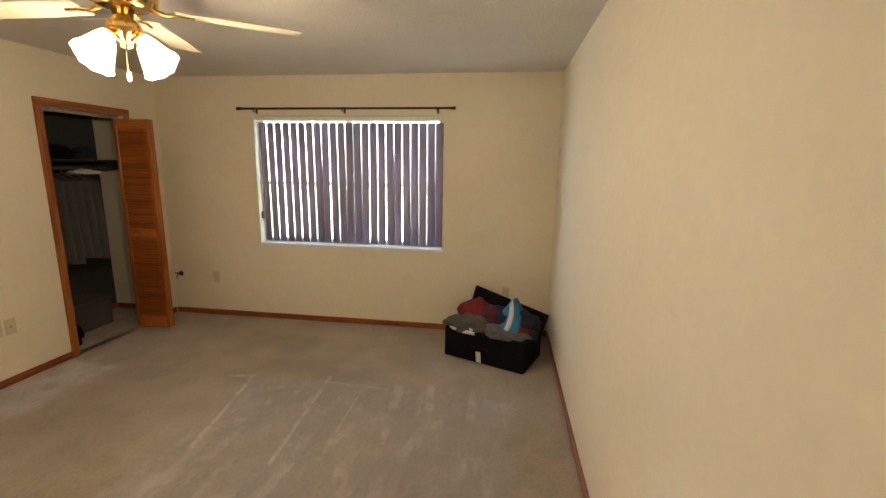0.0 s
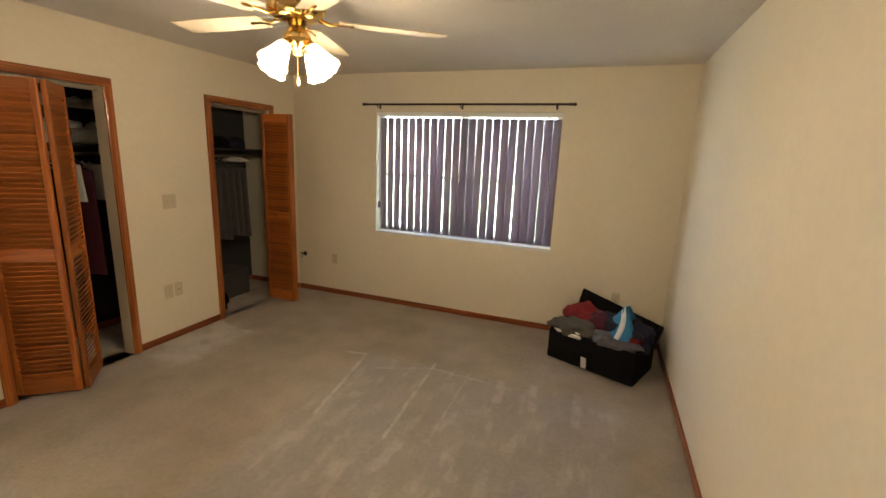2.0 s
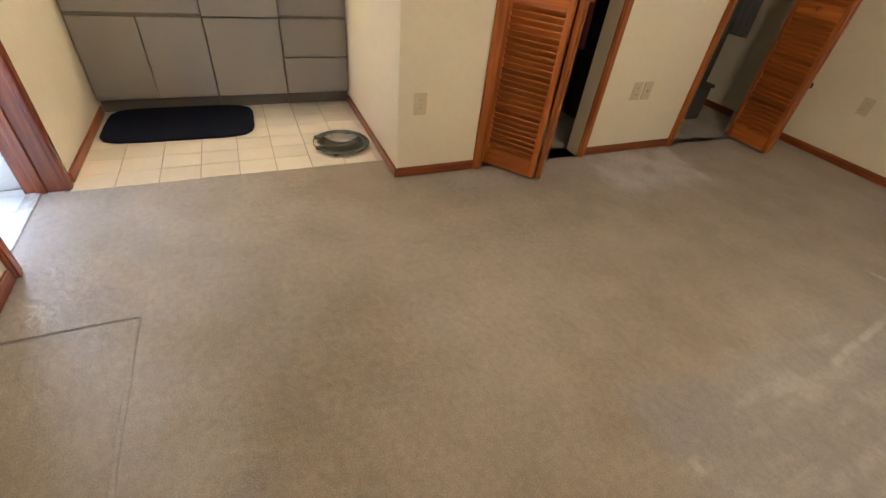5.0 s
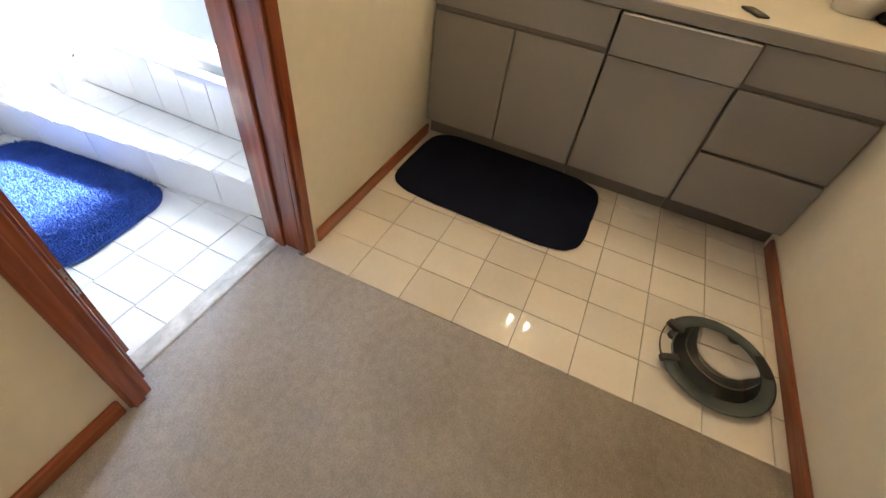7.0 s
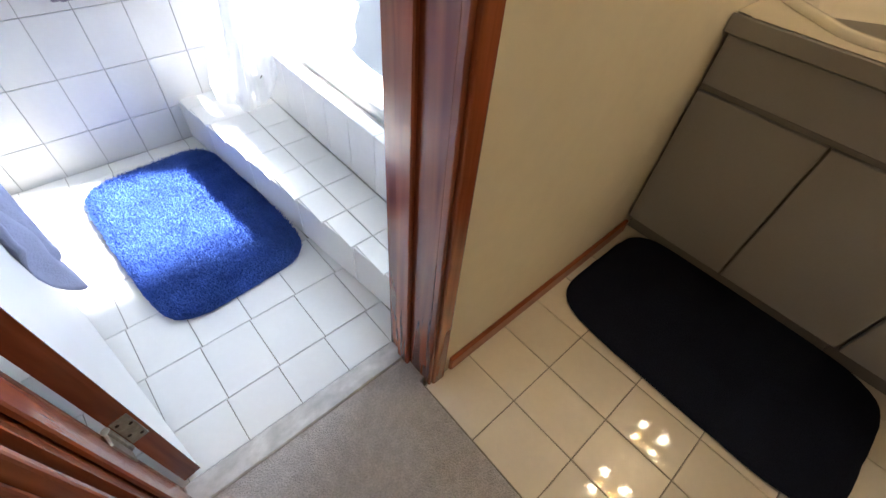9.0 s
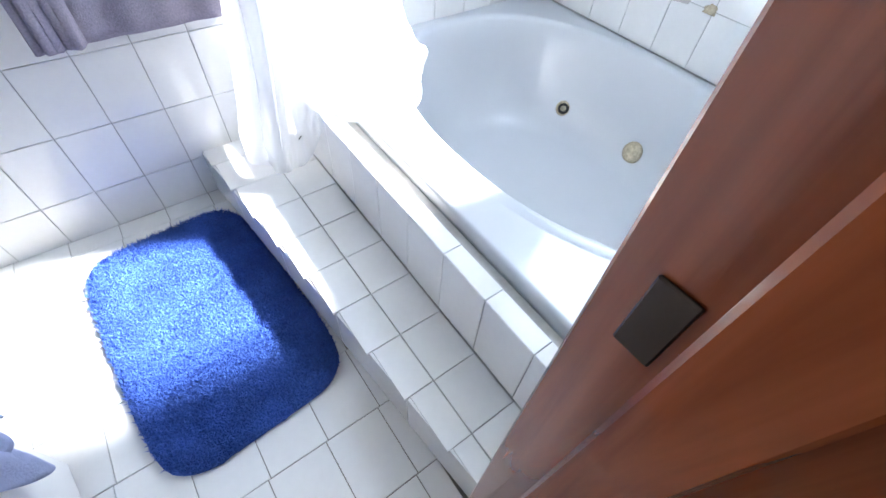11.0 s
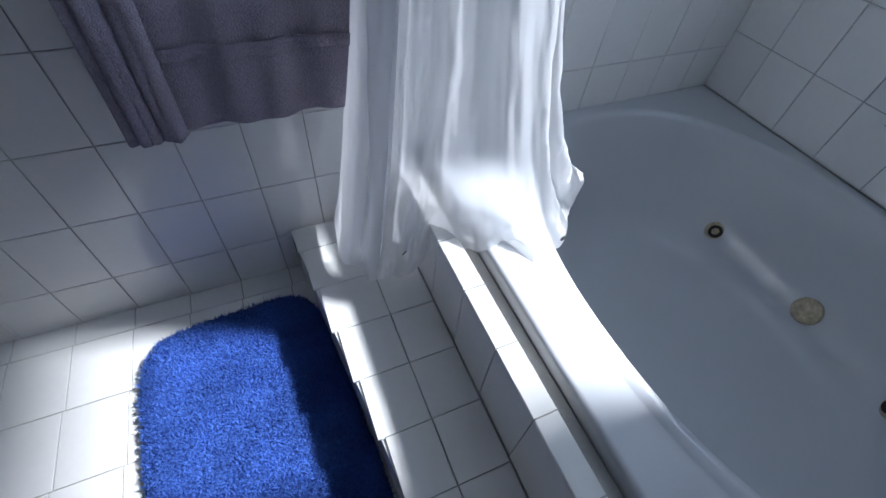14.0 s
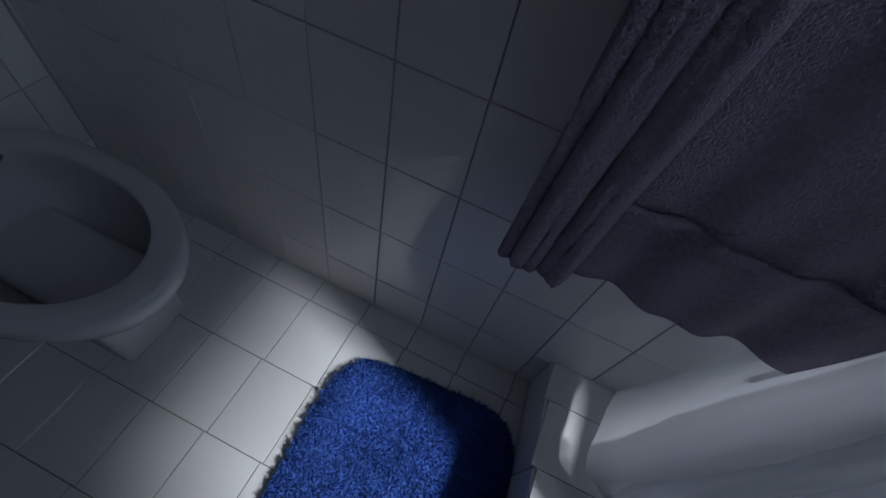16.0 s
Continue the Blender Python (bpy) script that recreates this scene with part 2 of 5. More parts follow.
    nt.links.new(grain, fin.inputs[7])
    nt.links.new(fin.outputs[2], b.inputs["Base Color"])
    bp = nt.nodes.new("ShaderNodeBump")
    bp.inputs["Strength"].default_value, bp.inputs["Distance"].default_value = 0.9, 0.011
    h = math_node("ADD", noise_of(300.0, detail=3), math_node("MULTIPLY", noise_of(26.0), 1.5))
    h = math_node("SUBTRACT", h, math_node("MULTIPLY", math_node("ADD", s1, s2), 1.5))
    nt.links.new(h, bp.inputs["Height"])
    nt.links.new(bp.outputs[0], b.inputs["Normal"])
    return m


M_WALL = material("wall_paint", (0.80, 0.74, 0.60), 0.75, bump=0.05, bscale=150, var=0.05, vscale=1.2, gvar=0.03, gscale=25)
M_CEIL = material("ceiling_paint", (0.74, 0.72, 0.68), 0.9, bump=0.6, bscale=90, var=0.05, vscale=2, gvar=0.06, gscale=80)
M_CARPET = carpet_material()
OAK_L, OAK_D = (0.52, 0.17, 0.035), (0.29, 0.075, 0.014)
M_WOODZ = wood("stained_wood_upright", OAK_L, OAK_D, 2)
M_WOODX = wood("stained_wood_level_x", OAK_L, OAK_D, 0)
M_WOODY = wood("stained_wood_level_y", OAK_L, OAK_D, 1)
M_BASEX = wood("baseboard_stain_x", (0.34, 0.095, 0.026), (0.20, 0.045, 0.012), 0)
M_BASEY = wood("baseboard_stain_y", (0.34, 0.095, 0.026), (0.20, 0.045, 0.012), 1)
M_SLAT = wood("louvre_wood", (0.55, 0.18, 0.036), (0.35, 0.095, 0.018), 0, 0.36)
M_RED = wood("mahogany_stain", (0.34, 0.095, 0.036), (0.19, 0.045, 0.017), 2, 0.22)
M_REDX = wood("mahogany_stain_level", (0.34, 0.095, 0.036), (0.19, 0.045, 0.017), 0, 0.22)
# far darker than the room's paint: the closet's shade is in this colour
M_CLOSET = material("closet_grey_shade_toned", (0.05, 0.052, 0.05), 0.85, bump=0.2, bscale=100, var=0.12, vscale=3, gvar=0.05)
M_WHITE = material("white_paint", (0.80, 0.80, 0.78), 0.45, var=0.04, gvar=0.0)
M_GROUT = material("grout", (0.30, 0.27, 0.23), 0.9, bump=0.3, bscale=300, var=0.3, vscale=5, gvar=0.2, gscale=40)
M_GROUTW = material("wall_grout", (0.50, 0.49, 0.47), 0.9, bump=0.3, bscale=300, var=0.25, vscale=6, gvar=0.1)
M_TILE = material("glazed_white_tile", (0.80, 0.80, 0.79), 0.12, bump=0.03, bscale=14, var=0.05, vscale=4, gvar=0.02, rnd=0.02)
M_TILE2 = material("cream_floor_tile", (0.76, 0.70, 0.60), 0.055, bump=0.01, bscale=14, var=0.06, vscale=4, gvar=0.03, rnd=0.07)
M_TUB = material("tub_acrylic", (0.52, 0.54, 0.57), 0.30, var=0.03, vscale=3, gvar=0.0, coat=0.3)
M_CHROME = material("chrome", (0.66, 0.70, 0.76), 0.2, 1.0, var=0.05, gvar=0.03)
M_BRASS = material("polished_brass", (0.80, 0.56, 0.22), 0.16, 1.0, var=0.06, gvar=0.03)
M_STEEL = material("worn_hinge_steel", (0.45, 0.41, 0.34), 0.38, 1.0, var=0.3, vscale=60, gvar=0.2, gscale=200)
M_DARK = material("dark_bronze", (0.05, 0.035, 0.025), 0.4, 0.6, var=0.1, gvar=0.0)
M_GREY = material("grey_laminate", (0.30, 0.288, 0.275), 0.42, var=0.04, vscale=2, gvar=0.03, gscale=150)
M_GREYD = material("grey_trim", (0.17, 0.155, 0.145), 0.45, var=0.06, gvar=0.03)
M_COUNTER = material("cream_worktop", (0.52, 0.475, 0.38), 0.35, var=0.04, vscale=5, gvar=0.05, gscale=180)
M_SINK = material("cream_ceramic", (0.74, 0.69, 0.59), 0.12, var=0.03, gvar=0.0)
M_BLACKMAT = material("black_mat_pile", (0.012, 0.015, 0.032), 0.97, bump=0.8, bscale=350, var=0.2, vscale=6, gvar=0.3, gscale=250, spec=0.1)
M_BLUEMAT = material("blue_shag_pile", (0.08, 0.17, 0.58), 0.95, bump=1.0, bscale=190, var=0.30, vscale=9, gvar=0.3, gscale=170, spec=0.1)
M_TOWEL = material("mauve_terry", (0.37, 0.335, 0.41), 0.97, bump=0.7, bscale=330, var=0.12, vscale=7, gvar=0.2, gscale=220, spec=0.1)
M_SHIRT = material("pale_blue_cotton", (0.40, 0.45, 0.66), 0.9, bump=0.3, bscale=200, var=0.12, vscale=12, gvar=0.05, spec=0.2)
M_PLATE = material("almond_plastic", (0.62, 0.55, 0.40), 0.4, var=0.03, gvar=0.0)
M_HOLE = material("dark_slot", (0.02, 0.018, 0.015), 0.6, var=0.0, gvar=0.0)
M_CERAMIC = material("white_ceramic", (0.60, 0.60, 0.62), 0.10, var=0.03, gvar=0.0)
M_PLASTICM = material("mauve_plastic", (0.30, 0.235, 0.27), 0.6, var=0.05, gvar=0.0)
M_BLACK = material("black_nylon", (0.006, 0.006, 0.007), 0.85, bump=0.3, bscale=400, var=0.2, vscale=9, gvar=0.2, gscale=200, spec=0.15)
M_BLADE = material("cream_blade", (0.72, 0.64, 0.50), 0.4, var=0.05, gvar=0.04, gscale=40)
M_SHADE = glowing("lit_frosted_shade", (1.0, 0.82, 0.52), 0.085)
M_GLOBE = glowing("lit_bulb", (1.0, 0.84, 0.62), 1.9)
M_MIRROR = material("mirror_silver", (0.86, 0.88, 0.87), 0.01, 1.0, var=0.0, gvar=0.0)
M_GLASS = clear_glass("window_glass")
M_VANE = sheer("mauve_vane", (0.34, 0.27, 0.32), 0.0, 0.5)
M_LINER = sheer("clear_vinyl", (0.93, 0.95, 0.98), 0.42, 0.25, 0.85)
M_FROST = sheer("frosted_glass", (0.86, 0.90, 0.95), 0.68, 0.3)
M_CURTAIN = sheer("white_curtain_cloth", (0.78, 0.79, 0.82), 0.0, 0.4)
M_MARBLE = material("grey_veined_marble", (0.62, 0.61, 0.60), 0.25, var=0.35, vscale=14, gvar=0.25, gscale=38, stretch=(1, 1.6, 1))
M_GRASS = material("grass", (0.07, 0.11, 0.03), 0.95, var=0.4, vscale=0.7, gvar=0.4, gscale=12)
M_RED_CLOTH = material("red_cotton", (0.21, 0.012, 0.016), 0.9, bump=0.4, bscale=150, var=0.2, vscale=15)
M_MAROON = material("maroon_cotton", (0.09, 0.015, 0.03), 0.9, bump=0.4, bscale=150, var=0.2, vscale=15)
M_OLIVE = material("grey_green_cotton", (0.09, 0.087, 0.07), 0.9, bump=0.4, bscale=150, var=0.2, vscale=15)
M_TEAL = material("blue_nylon", (0.02, 0.20, 0.42), 0.7, bump=0.3, bscale=120, var=0.2, vscale=15)
M_GREYCLOTH = material("grey_wool", (0.13, 0.127, 0.15), 0.95, bump=0.5, bscale=200, var=0.2, vscale=15)
M_WHITECLOTH = material("white_cotton", (0.72, 0.72, 0.70), 0.9, bump=0.4, bscale=150, var=0.1, vscale=12)
# grey of closet things, darkened so the colour carries the closet's shade
M_SHADEDGREY = material("shade_darkened_grey", (0.075, 0.075, 0.076), 0.9, bump=0.4, bscale=150, var=0.2, vscale=10)
M_NAVY = material("navy_cotton", (0.015, 0.018, 0.04), 0.92, bump=0.4, bscale=150, var=0.2, vscale=12)
M_BOX = material("white_card", (0.70, 0.68, 0.63), 0.6, var=0.04, gvar=0.0)
M_PINK = material("pink_plastic", (0.66, 0.42, 0.33), 0.35, var=0.1, gvar=0.0)
M_SCALEG = material("scale_glass_green", (0.07, 0.085, 0.078), 0.15, var=0.1, gvar=0.0)
M_OAKCLIP = material("amber_plastic", (0.36, 0.10, 0.02), 0.35, var=0.1, gvar=0.0)
M_RUST = material("yellowed_plastic", (0.55, 0.47, 0.32), 0.4, var=0.4, vscale=70, gvar=0.2)


# ---- mesh helpers ----
def mesh_of(name, bm, mat, smooth=False):
    me = bpy.data.meshes.new(name)
    bmesh.ops.recalc_face_normals(bm, faces=bm.faces)
    bm.to_mesh(me)
    bm.free()
    for mm in (mat if isinstance(mat, (list, tuple)) else (mat,)):
        me.materials.append(mm)
    if smooth:
        for p in me.polygons:
            p.use_smooth = True
    return me


def part(name, bm, mat, parent, label="", smooth=False):
    ob = new(name, mesh_of(name, bm, mat, smooth))
    ob.parent = parent
    return tagged(ob, label)


def thing(name, label, category, group="", at=(0, 0, 0), rz=0.0):
    ob = new(name)
    ob.matrix_world = pose(*at, 0, 0, rz)
    return tagged(ob, label, category, group)


def solid(name, bm, mat, label, category, group="", smooth=False):
    return tagged(new(name, mesh_of(name, bm, mat, smooth)), label, category, group)


def structure(name, bm, mat, label, category, smooth=False):
    return tagged(new(name, mesh_of(name, bm, mat, smooth)), label, category, "", "structure")


def box(x0, x1, y0, y1, z0, z1, bevel=0.0, seg=1, bm=None):
    b = bmesh.new()
    v = [b.verts.new((x, y, z)) for x in (x0, x1) for y in (y0, y1) for z in (z0, z1)]
    for f in ((0, 1, 3, 2), (4, 6, 7, 5), (0, 4, 5, 1), (2, 3, 7, 6), (0, 2, 6, 4), (1, 5, 7, 3)):
        b.faces.new([v[i] for i in f])
    if bevel:
        bmesh.ops.bevel(b, geom=list(b.edges), offset=bevel, segments=seg, affect="EDGES", profile=0.5)
    return join(bm, b)


def join(bm, b):
    if bm is None:
        return b
    me = bpy.data.meshes.new("tmp")
    b.to_mesh(me)
    b.free()
    bm.from_mesh(me)
    bpy.data.meshes.remove(me)
    return bm


def moved(b, m):
    bmesh.ops.transform(b, matrix=m, verts=b.verts)
    return b


def lathe(profile, seg=24, bm=None):
    """A turned shape about z from (radius, height) pairs."""
    b = bmesh.new()
    rings = []
    for r, z in profile:
        if r < 1e-5:
            rings.append([b.verts.new((0, 0, z))])
        else:
            rings.append([b.verts.new((r * math.cos(2 * math.pi * k / seg), r * math.sin(2 * math.pi * k / seg), z)) for k in range(seg)])
    for a, c in zip(rings, rings[1:]):
        for k in range(seg):
            n = (k + 1) % seg
            q = ([a[0]] if len(a) == 1 else [a[k], a[n]]) + ([c[0]] if len(c) == 1 else [c[n], c[k]])
            if len(q) > 2:
                b.faces.new(q)
    return join(bm, b)


def tube(path, radius, seg=10, bm=None):
    """A round bar along a list of points; radius may be a function of the fraction."""
    b = bmesh.new()
    pts = [Vector(p) for p in path]
    up, rings = None, []
    for i, p in enumerate(pts):
        d = (pts[min(i + 1, len(pts) - 1)] - pts[max(i - 1, 0)]).normalized()
        side = d.cross(Vector((0, 0, 1)) if abs(d.z) < 0.9 or up is None and abs(d.z) < 0.9 else Vector((1, 0, 0)))
        if up is not None:
            side = up - d * up.dot(d)
        side.normalize()
        up = side
        other = d.cross(side)
        r = radius(i / (len(pts) - 1)) if callable(radius) else radius
        rings.append([b.verts.new(p + side * r * math.cos(2 * math.pi * k / seg) + other * r * math.sin(2 * math.pi * k / seg)) for k in range(seg)])
    for a, c in zip(rings, rings[1:]):
        for k in range(seg):
            b.faces.new((a[k], a[(k + 1) % seg], c[(k + 1) % seg], c[k]))
    b.faces.new(rings[0][::-1])
    b.faces.new(rings[-1])
    return join(bm, b)


def sheet(f, nu, nv, thick=0.0):
    """A surface from f(u, v), given a thickness if wished."""
    b = bmesh.new()
    g = [[b.verts.new(f(i / nu, j / nv)) for j in range(nv + 1)] for i in range(nu + 1)]
    for i in range(nu):
        for j in range(nv):
            b.faces.new((g[i][j], g[i + 1][j], g[i + 1][j + 1], g[i][j + 1]))
    if thick:
        bmesh.ops.recalc_face_normals(b, faces=b.faces)
        bmesh.ops.solidify(b, geom=list(b.faces), thickness=thick)
    return b


def slab(axis, at0, at1, cuts_u, z0, z1, holes, bm=None):
    """A wall between at0 and at1 on one axis ('x' or 'y'), from cuts_u[0] to cuts_u[1] along the other, with holes (u0, u1, z0, z1)."""
    us = sorted({*cuts_u, *[h[0] for h in holes], *[h[1] for h in holes]})
    zs = sorted({z0, z1, *[h[2] for h in holes], *[h[3] for h in holes]})
    b = bmesh.new()

    def P(a, u, z):
        return (a, u, z) if axis == "x" else (u, a, z)

    def full(i, j):
        if not (0 <= i < len(us) - 1 and 0 <= j < len(zs) - 1):
            return False
        u, z = (us[i] + us[i + 1]) / 2, (zs[j] + zs[j + 1]) / 2
        return not any(h[0] < u < h[1] and h[2] < z < h[3] for h in holes)

    def quad(*pts):
        b.faces.new([b.verts.new(p) for p in pts])

    for i in range(len(us) - 1):
        for j in range(len(zs) - 1):
            if not full(i, j):
                continue
            u0, u1, w0, w1 = us[i], us[i + 1], zs[j], zs[j + 1]
            for a in (at0, at1):
                quad(P(a, u0, w0), P(a, u1, w0), P(a, u1, w1), P(a, u0, w1))
            if not full(i - 1, j):
                quad(P(at0, u0, w0), P(at1, u0, w0), P(at1, u0, w1), P(at0, u0, w1))
            if not full(i + 1, j):
                quad(P(at0, u1, w0), P(at1, u1, w0), P(at1, u1, w1), P(at0, u1, w1))
            if not full(i, j - 1):
                quad(P(at0, u0, w0), P(at1, u0, w0), P(at1, u1, w0), P(at0, u1, w0))
            if not full(i, j + 1):
                quad(P(at0, u0, w1), P(at1, u0, w1), P(at1, u1, w1), P(at0, u1, w1))
    bmesh.ops.remove_doubles(b, verts=b.verts, dist=1e-5)
    return join(bm, b)


# ---- the plan ----
XR, YN, YS, ZC = 1.01, 4.665, -0.30, 2.46      # bedroom: east, north and south faces, ceiling
XC = -3.00                                    # closet wall
YA = 1.35                                     # alcove, north face
YAS = -0.25                                   # alcove, south face
XM = -4.785                                   # vanity mirror wall
XT = -3.22                                    # edge of the carpet at the alcove
DX0, DX1 = -3.235, -2.645                     # bath door opening
BYN, BYS, BXW, BXE = -0.41, -1.74, -4.65, -1.86   # bathroom faces
HD = 2.04                                     # door openings
C1, C2 = (1.90, 2.645), (3.535, 4.26)         # closet openings
XCB = -3.75                                   # closet backs

structure("ground", box(-60, 60, -60, 60, -0.62, -0.40), M_GRASS, "wide lawn outside the house", "ground")
structure("ceiling", box(-5.0, XR + 0.15, -1.95, YN + 0.15, ZC, ZC + 0.12), M_CEIL, "off-white textured ceiling", "ceiling")
b = bmesh.new()
outline = ((XT, YA), (XT, YS + 0.03), (DX0, YS + 0.03), (DX0, -0.355), (DX1, -0.355), (DX1, YS), (XR, YS), (XR, YN), (XC - 0.001, YN), (XC - 0.001, YA))
top = [b.verts.new((x, y, 0.0)) for x, y in outline]
low = [b.verts.new((x, y, -0.12)) for x, y in outline]
b.faces.new(top)
b.faces.new(low[::-1])
for k in range(len(top)):
    n = (k + 1) % len(top)
    b.faces.new((top[k], low[k], low[n], top[n]))
bmesh.ops.triangulate(b, faces=[f for f in b.faces if len(f.verts) > 4])
structure("floor_closet", box(XCB, XC - 0.001, YA + 0.11, YN, -0.12, 0.0), M_CARPET, "beige carpet inside the closets", "carpet")
structure("floor_carpet", b, M_CARPET, "worn beige wall-to-wall carpet with scuff marks", "carpet")
structure("wall_east", slab("x", XR, XR + 0.12, (YS - 0.12, YN + 0.15), -0.4, ZC, []), M_WALL, "cream painted bedroom wall", "wall")
WX0, WX1, WZ0, WZ1 = -1.945, -0.045, 0.795, 2.085
structure("wall_north", slab("y", YN, YN + 0.15, (XCB - 0.12, XR), -0.4, ZC, [(WX0, WX1, WZ0, WZ1)]), M_WALL, "cream painted wall with a wide window opening", "wall")
structure("wall_closet", slab("x", XC - 0.11, XC, (YA, YN), 0.0, ZC, [(C1[0], C1[1], 0, HD), (C2[0], C2[1], 0, HD)]), M_WALL, "cream painted wall with two closet openings", "wall")
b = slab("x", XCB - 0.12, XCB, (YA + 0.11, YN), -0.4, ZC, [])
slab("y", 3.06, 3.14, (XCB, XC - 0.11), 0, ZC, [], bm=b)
structure("wall_closet_inside", b, M_CLOSET, "closet back and dividing wall, darkened in colour for shade", "wall")
structure("wall_alcove_north", slab("y", YA, YA + 0.11, (XM, XC - 0.11), -0.1, ZC, []), M_WALL, "cream painted alcove side wall", "wall")
structure("wall_alcove_back", slab("x", XM - 0.14, XM, (YAS, YA + 0.11), -0.4, ZC, []), M_WALL, "cream painted wall behind the vanity", "wall")
structure("wall_alcove_south", slab("y", BYN, YAS, (XM - 0.14, DX0 - 0.02), -0.4, ZC, []), M_WALL, "cream painted wall between vanity and bathroom", "wall")
structure("wall_south", slab("y", BYN, YS, (DX1 + 0.02, XR), -0.4, ZC, []), M_WALL, "cream painted bedroom wall beside the bath door", "wall")
structure("wall_over_bath_door", slab("y", BYN, -0.285, (DX0 - 0.02, DX1 + 0.02), HD + 0.02, ZC, []), M_WALL, "cream painted wall above the bath door", "wall")
BW = (-1.39, -0.70, 1.32, 2.30)               # bath window: y0, y1, z0, z1
structure("wall_bath_west", slab("x", BXW - 0.16, BXW, (BYS - 0.14, BYN), -0.4, ZC, [BW]), M_GROUTW, "tiled bathroom wall with a high window", "wall")
structure("wall_bath_south", slab("y", BYS - 0.14, BYS, (BXW, BXE + 0.12), -0.4, ZC, []), M_GROUTW, "bathroom wall with white glazed tiles", "wall")
structure("wall_bath_east", slab("x", BXE, BXE + 0.12, (BYS, BYN), -0.4, ZC, []), M_GROUTW, "bathroom end wall with white glazed tiles", "wall")
structure("floor_bath", box(BXW, BXE, BYS, -0.405, -0.12, -0.005), M_GROUT, "white ceramic tile floor with dark grout", "tile floor")
structure("floor_alcove", box(XM, XT, YAS, YA, -0.12, -0.005), M_GROUT, "cream ceramic tile floor with dark grout", "tile floor")
structure("threshold", box(DX0, DX1, -0.415, -0.352, -0.05, 0.008, 0.004), M_MARBLE, "grey veined marble door threshold", "threshold")

# baseboards
for i, (x0, x1, y0, y1, mt) in enumerate((
        (WX0 - 3, XR - 0.014, YN - 0.014, YN, M_BASEX), (XR - 0.014, XR, YS, YN, M_BASEY), (XC, XC + 0.014, YA + 0.0, C1[0] - 0.06, M_BASEY),
        (XC, XC + 0.014, C1[1] + 0.06, C2[0] - 0.06, M_BASEY), (XC, XC + 0.014, C2[1] + 0.06, YN - 0.014, M_BASEY),
        (-4.20, XC + 0.014, YA - 0.014, YA, M_BASEX), (-4.20, DX0 - 0.07, YAS, YAS + 0.014, M_BASEX), (DX1 + 0.075, XR - 0.014, YS, YS + 0.014, M_BASEX),
        (XCB, XCB + 0.014, YA + 0.12, YN - 0.014, M_BASEY))):
    x0 = max(x0, XCB)if i == 0 else max(x0, -4.2)
    if i == 0:
        x0 = XC + 0.014
    structure("baseboard", box(x0, x1, y0, y1, 0.002, 0.060, 0.004), mt, "red-brown stained wooden baseboard", "baseboard")
structure("baseboard", box(XCB + 0.014, XC - 0.11, YN - 0.014, YN, 0.002, 0.060, 0.004), M_BASEX, "red-brown stained baseboard inside the closet", "baseboard")


def profile_casing(u0, u1, depth0, depth1, z0, z1):
    return box(u0, u1, depth0, depth1, z0, z1, 0.006, 2)


# closet casings and jamb linings
for nm, (y0, y1), lab in (("door_1", C1, "stained wooden trim round the louvred closet opening"), ("door_2", C2, "stained wooden trim round the open closet")):
    fr = tagged(thing(nm, lab, "door trim"), kind="structure")
    for a, c in ((y0 - 0.06, y0), (y1, y1 + 0.06)):
        bb = box(XC, XC + 0.017, a, c, 0.0, HD, 0.005, 2)
        box(XC + 0.017, XC + 0.024, a + 0.012, c - 0.022, 0.0, HD, 0.003, 1, bm=bb)
        part("casing", bb, M_WOODZ, fr)
    bb = box(XC, XC + 0.017, y0 - 0.06, y1 + 0.06, HD, HD + 0.06, 0.005, 2)
    box(XC + 0.017, XC + 0.024, y0 - 0.048, y1 + 0.048, HD + 0.016, HD + 0.048, 0.003, 1, bm=bb)
    part("head_casing", bb, M_WOODY, fr)
    part("track", box(XC - 0.075, XC - 0.045, y0, y1, HD - 0.03, HD - 0.002), M_STEEL, fr, "metal bifold track")


# ---- louvred bifold leaves ----
LW, LH, LT = 0.352, 1.99, 0.028
slat_mesh = None


def leaf(parent_name, label, m, knob=0):
    """One louvred leaf; local x along its width, z up, y its thickness."""
    global slat_mesh
    t = thing(parent_name, label, "closet door", "louvred bifold leaves")
    st = 0.034
    part("stile", box(0, st, -LT / 2, LT / 2, 0, LH, 0.003), M_WOODZ, t)
    part("stile", box(LW - st, LW, -LT / 2, LT / 2, 0, LH, 0.003), M_WOODZ, t)
    for z0, z1 in ((0, 0.11), (0.90, 0.98), (LH - 0.075, LH)):
        part("rail", box(st, LW - st, -LT / 2 + 0.001, LT / 2 - 0.001, z0, z1, 0.002), M_SLAT, t)
    if slat_mesh is None:
        slat_mesh = mesh_of("slat", moved(box(st - 0.004, LW - st + 0.004, -0.0035, 0.0035, -0.021, 0.021, 0.002), pose(0, 0, 0, 32)), M_SLAT)
    for z0, z1 in ((0.11, 0.90), (0.98, LH - 0.075)):
        n = int((z1 - z0) / 0.0305)
        for k in range(n):
            s = new("slat", slat_mesh)
            s.parent = t
            s.location = (0, 0, z0 + (k + 0.5) * (z1 - z0) / n)
    if knob:
        part("knob", moved(lathe([(0.0, 0.03), (0.014, 0.027), (0.017, 0.018), (0.009, 0.008), (0.012, 0.0), (0.0, 0.0)], 14), pose(LW * 0.5, knob * LT / 2, 0.95, -90 * knob)), M_WOODZ, t, "turned wooden knob", True)
    t.matrix_world = m
    return t


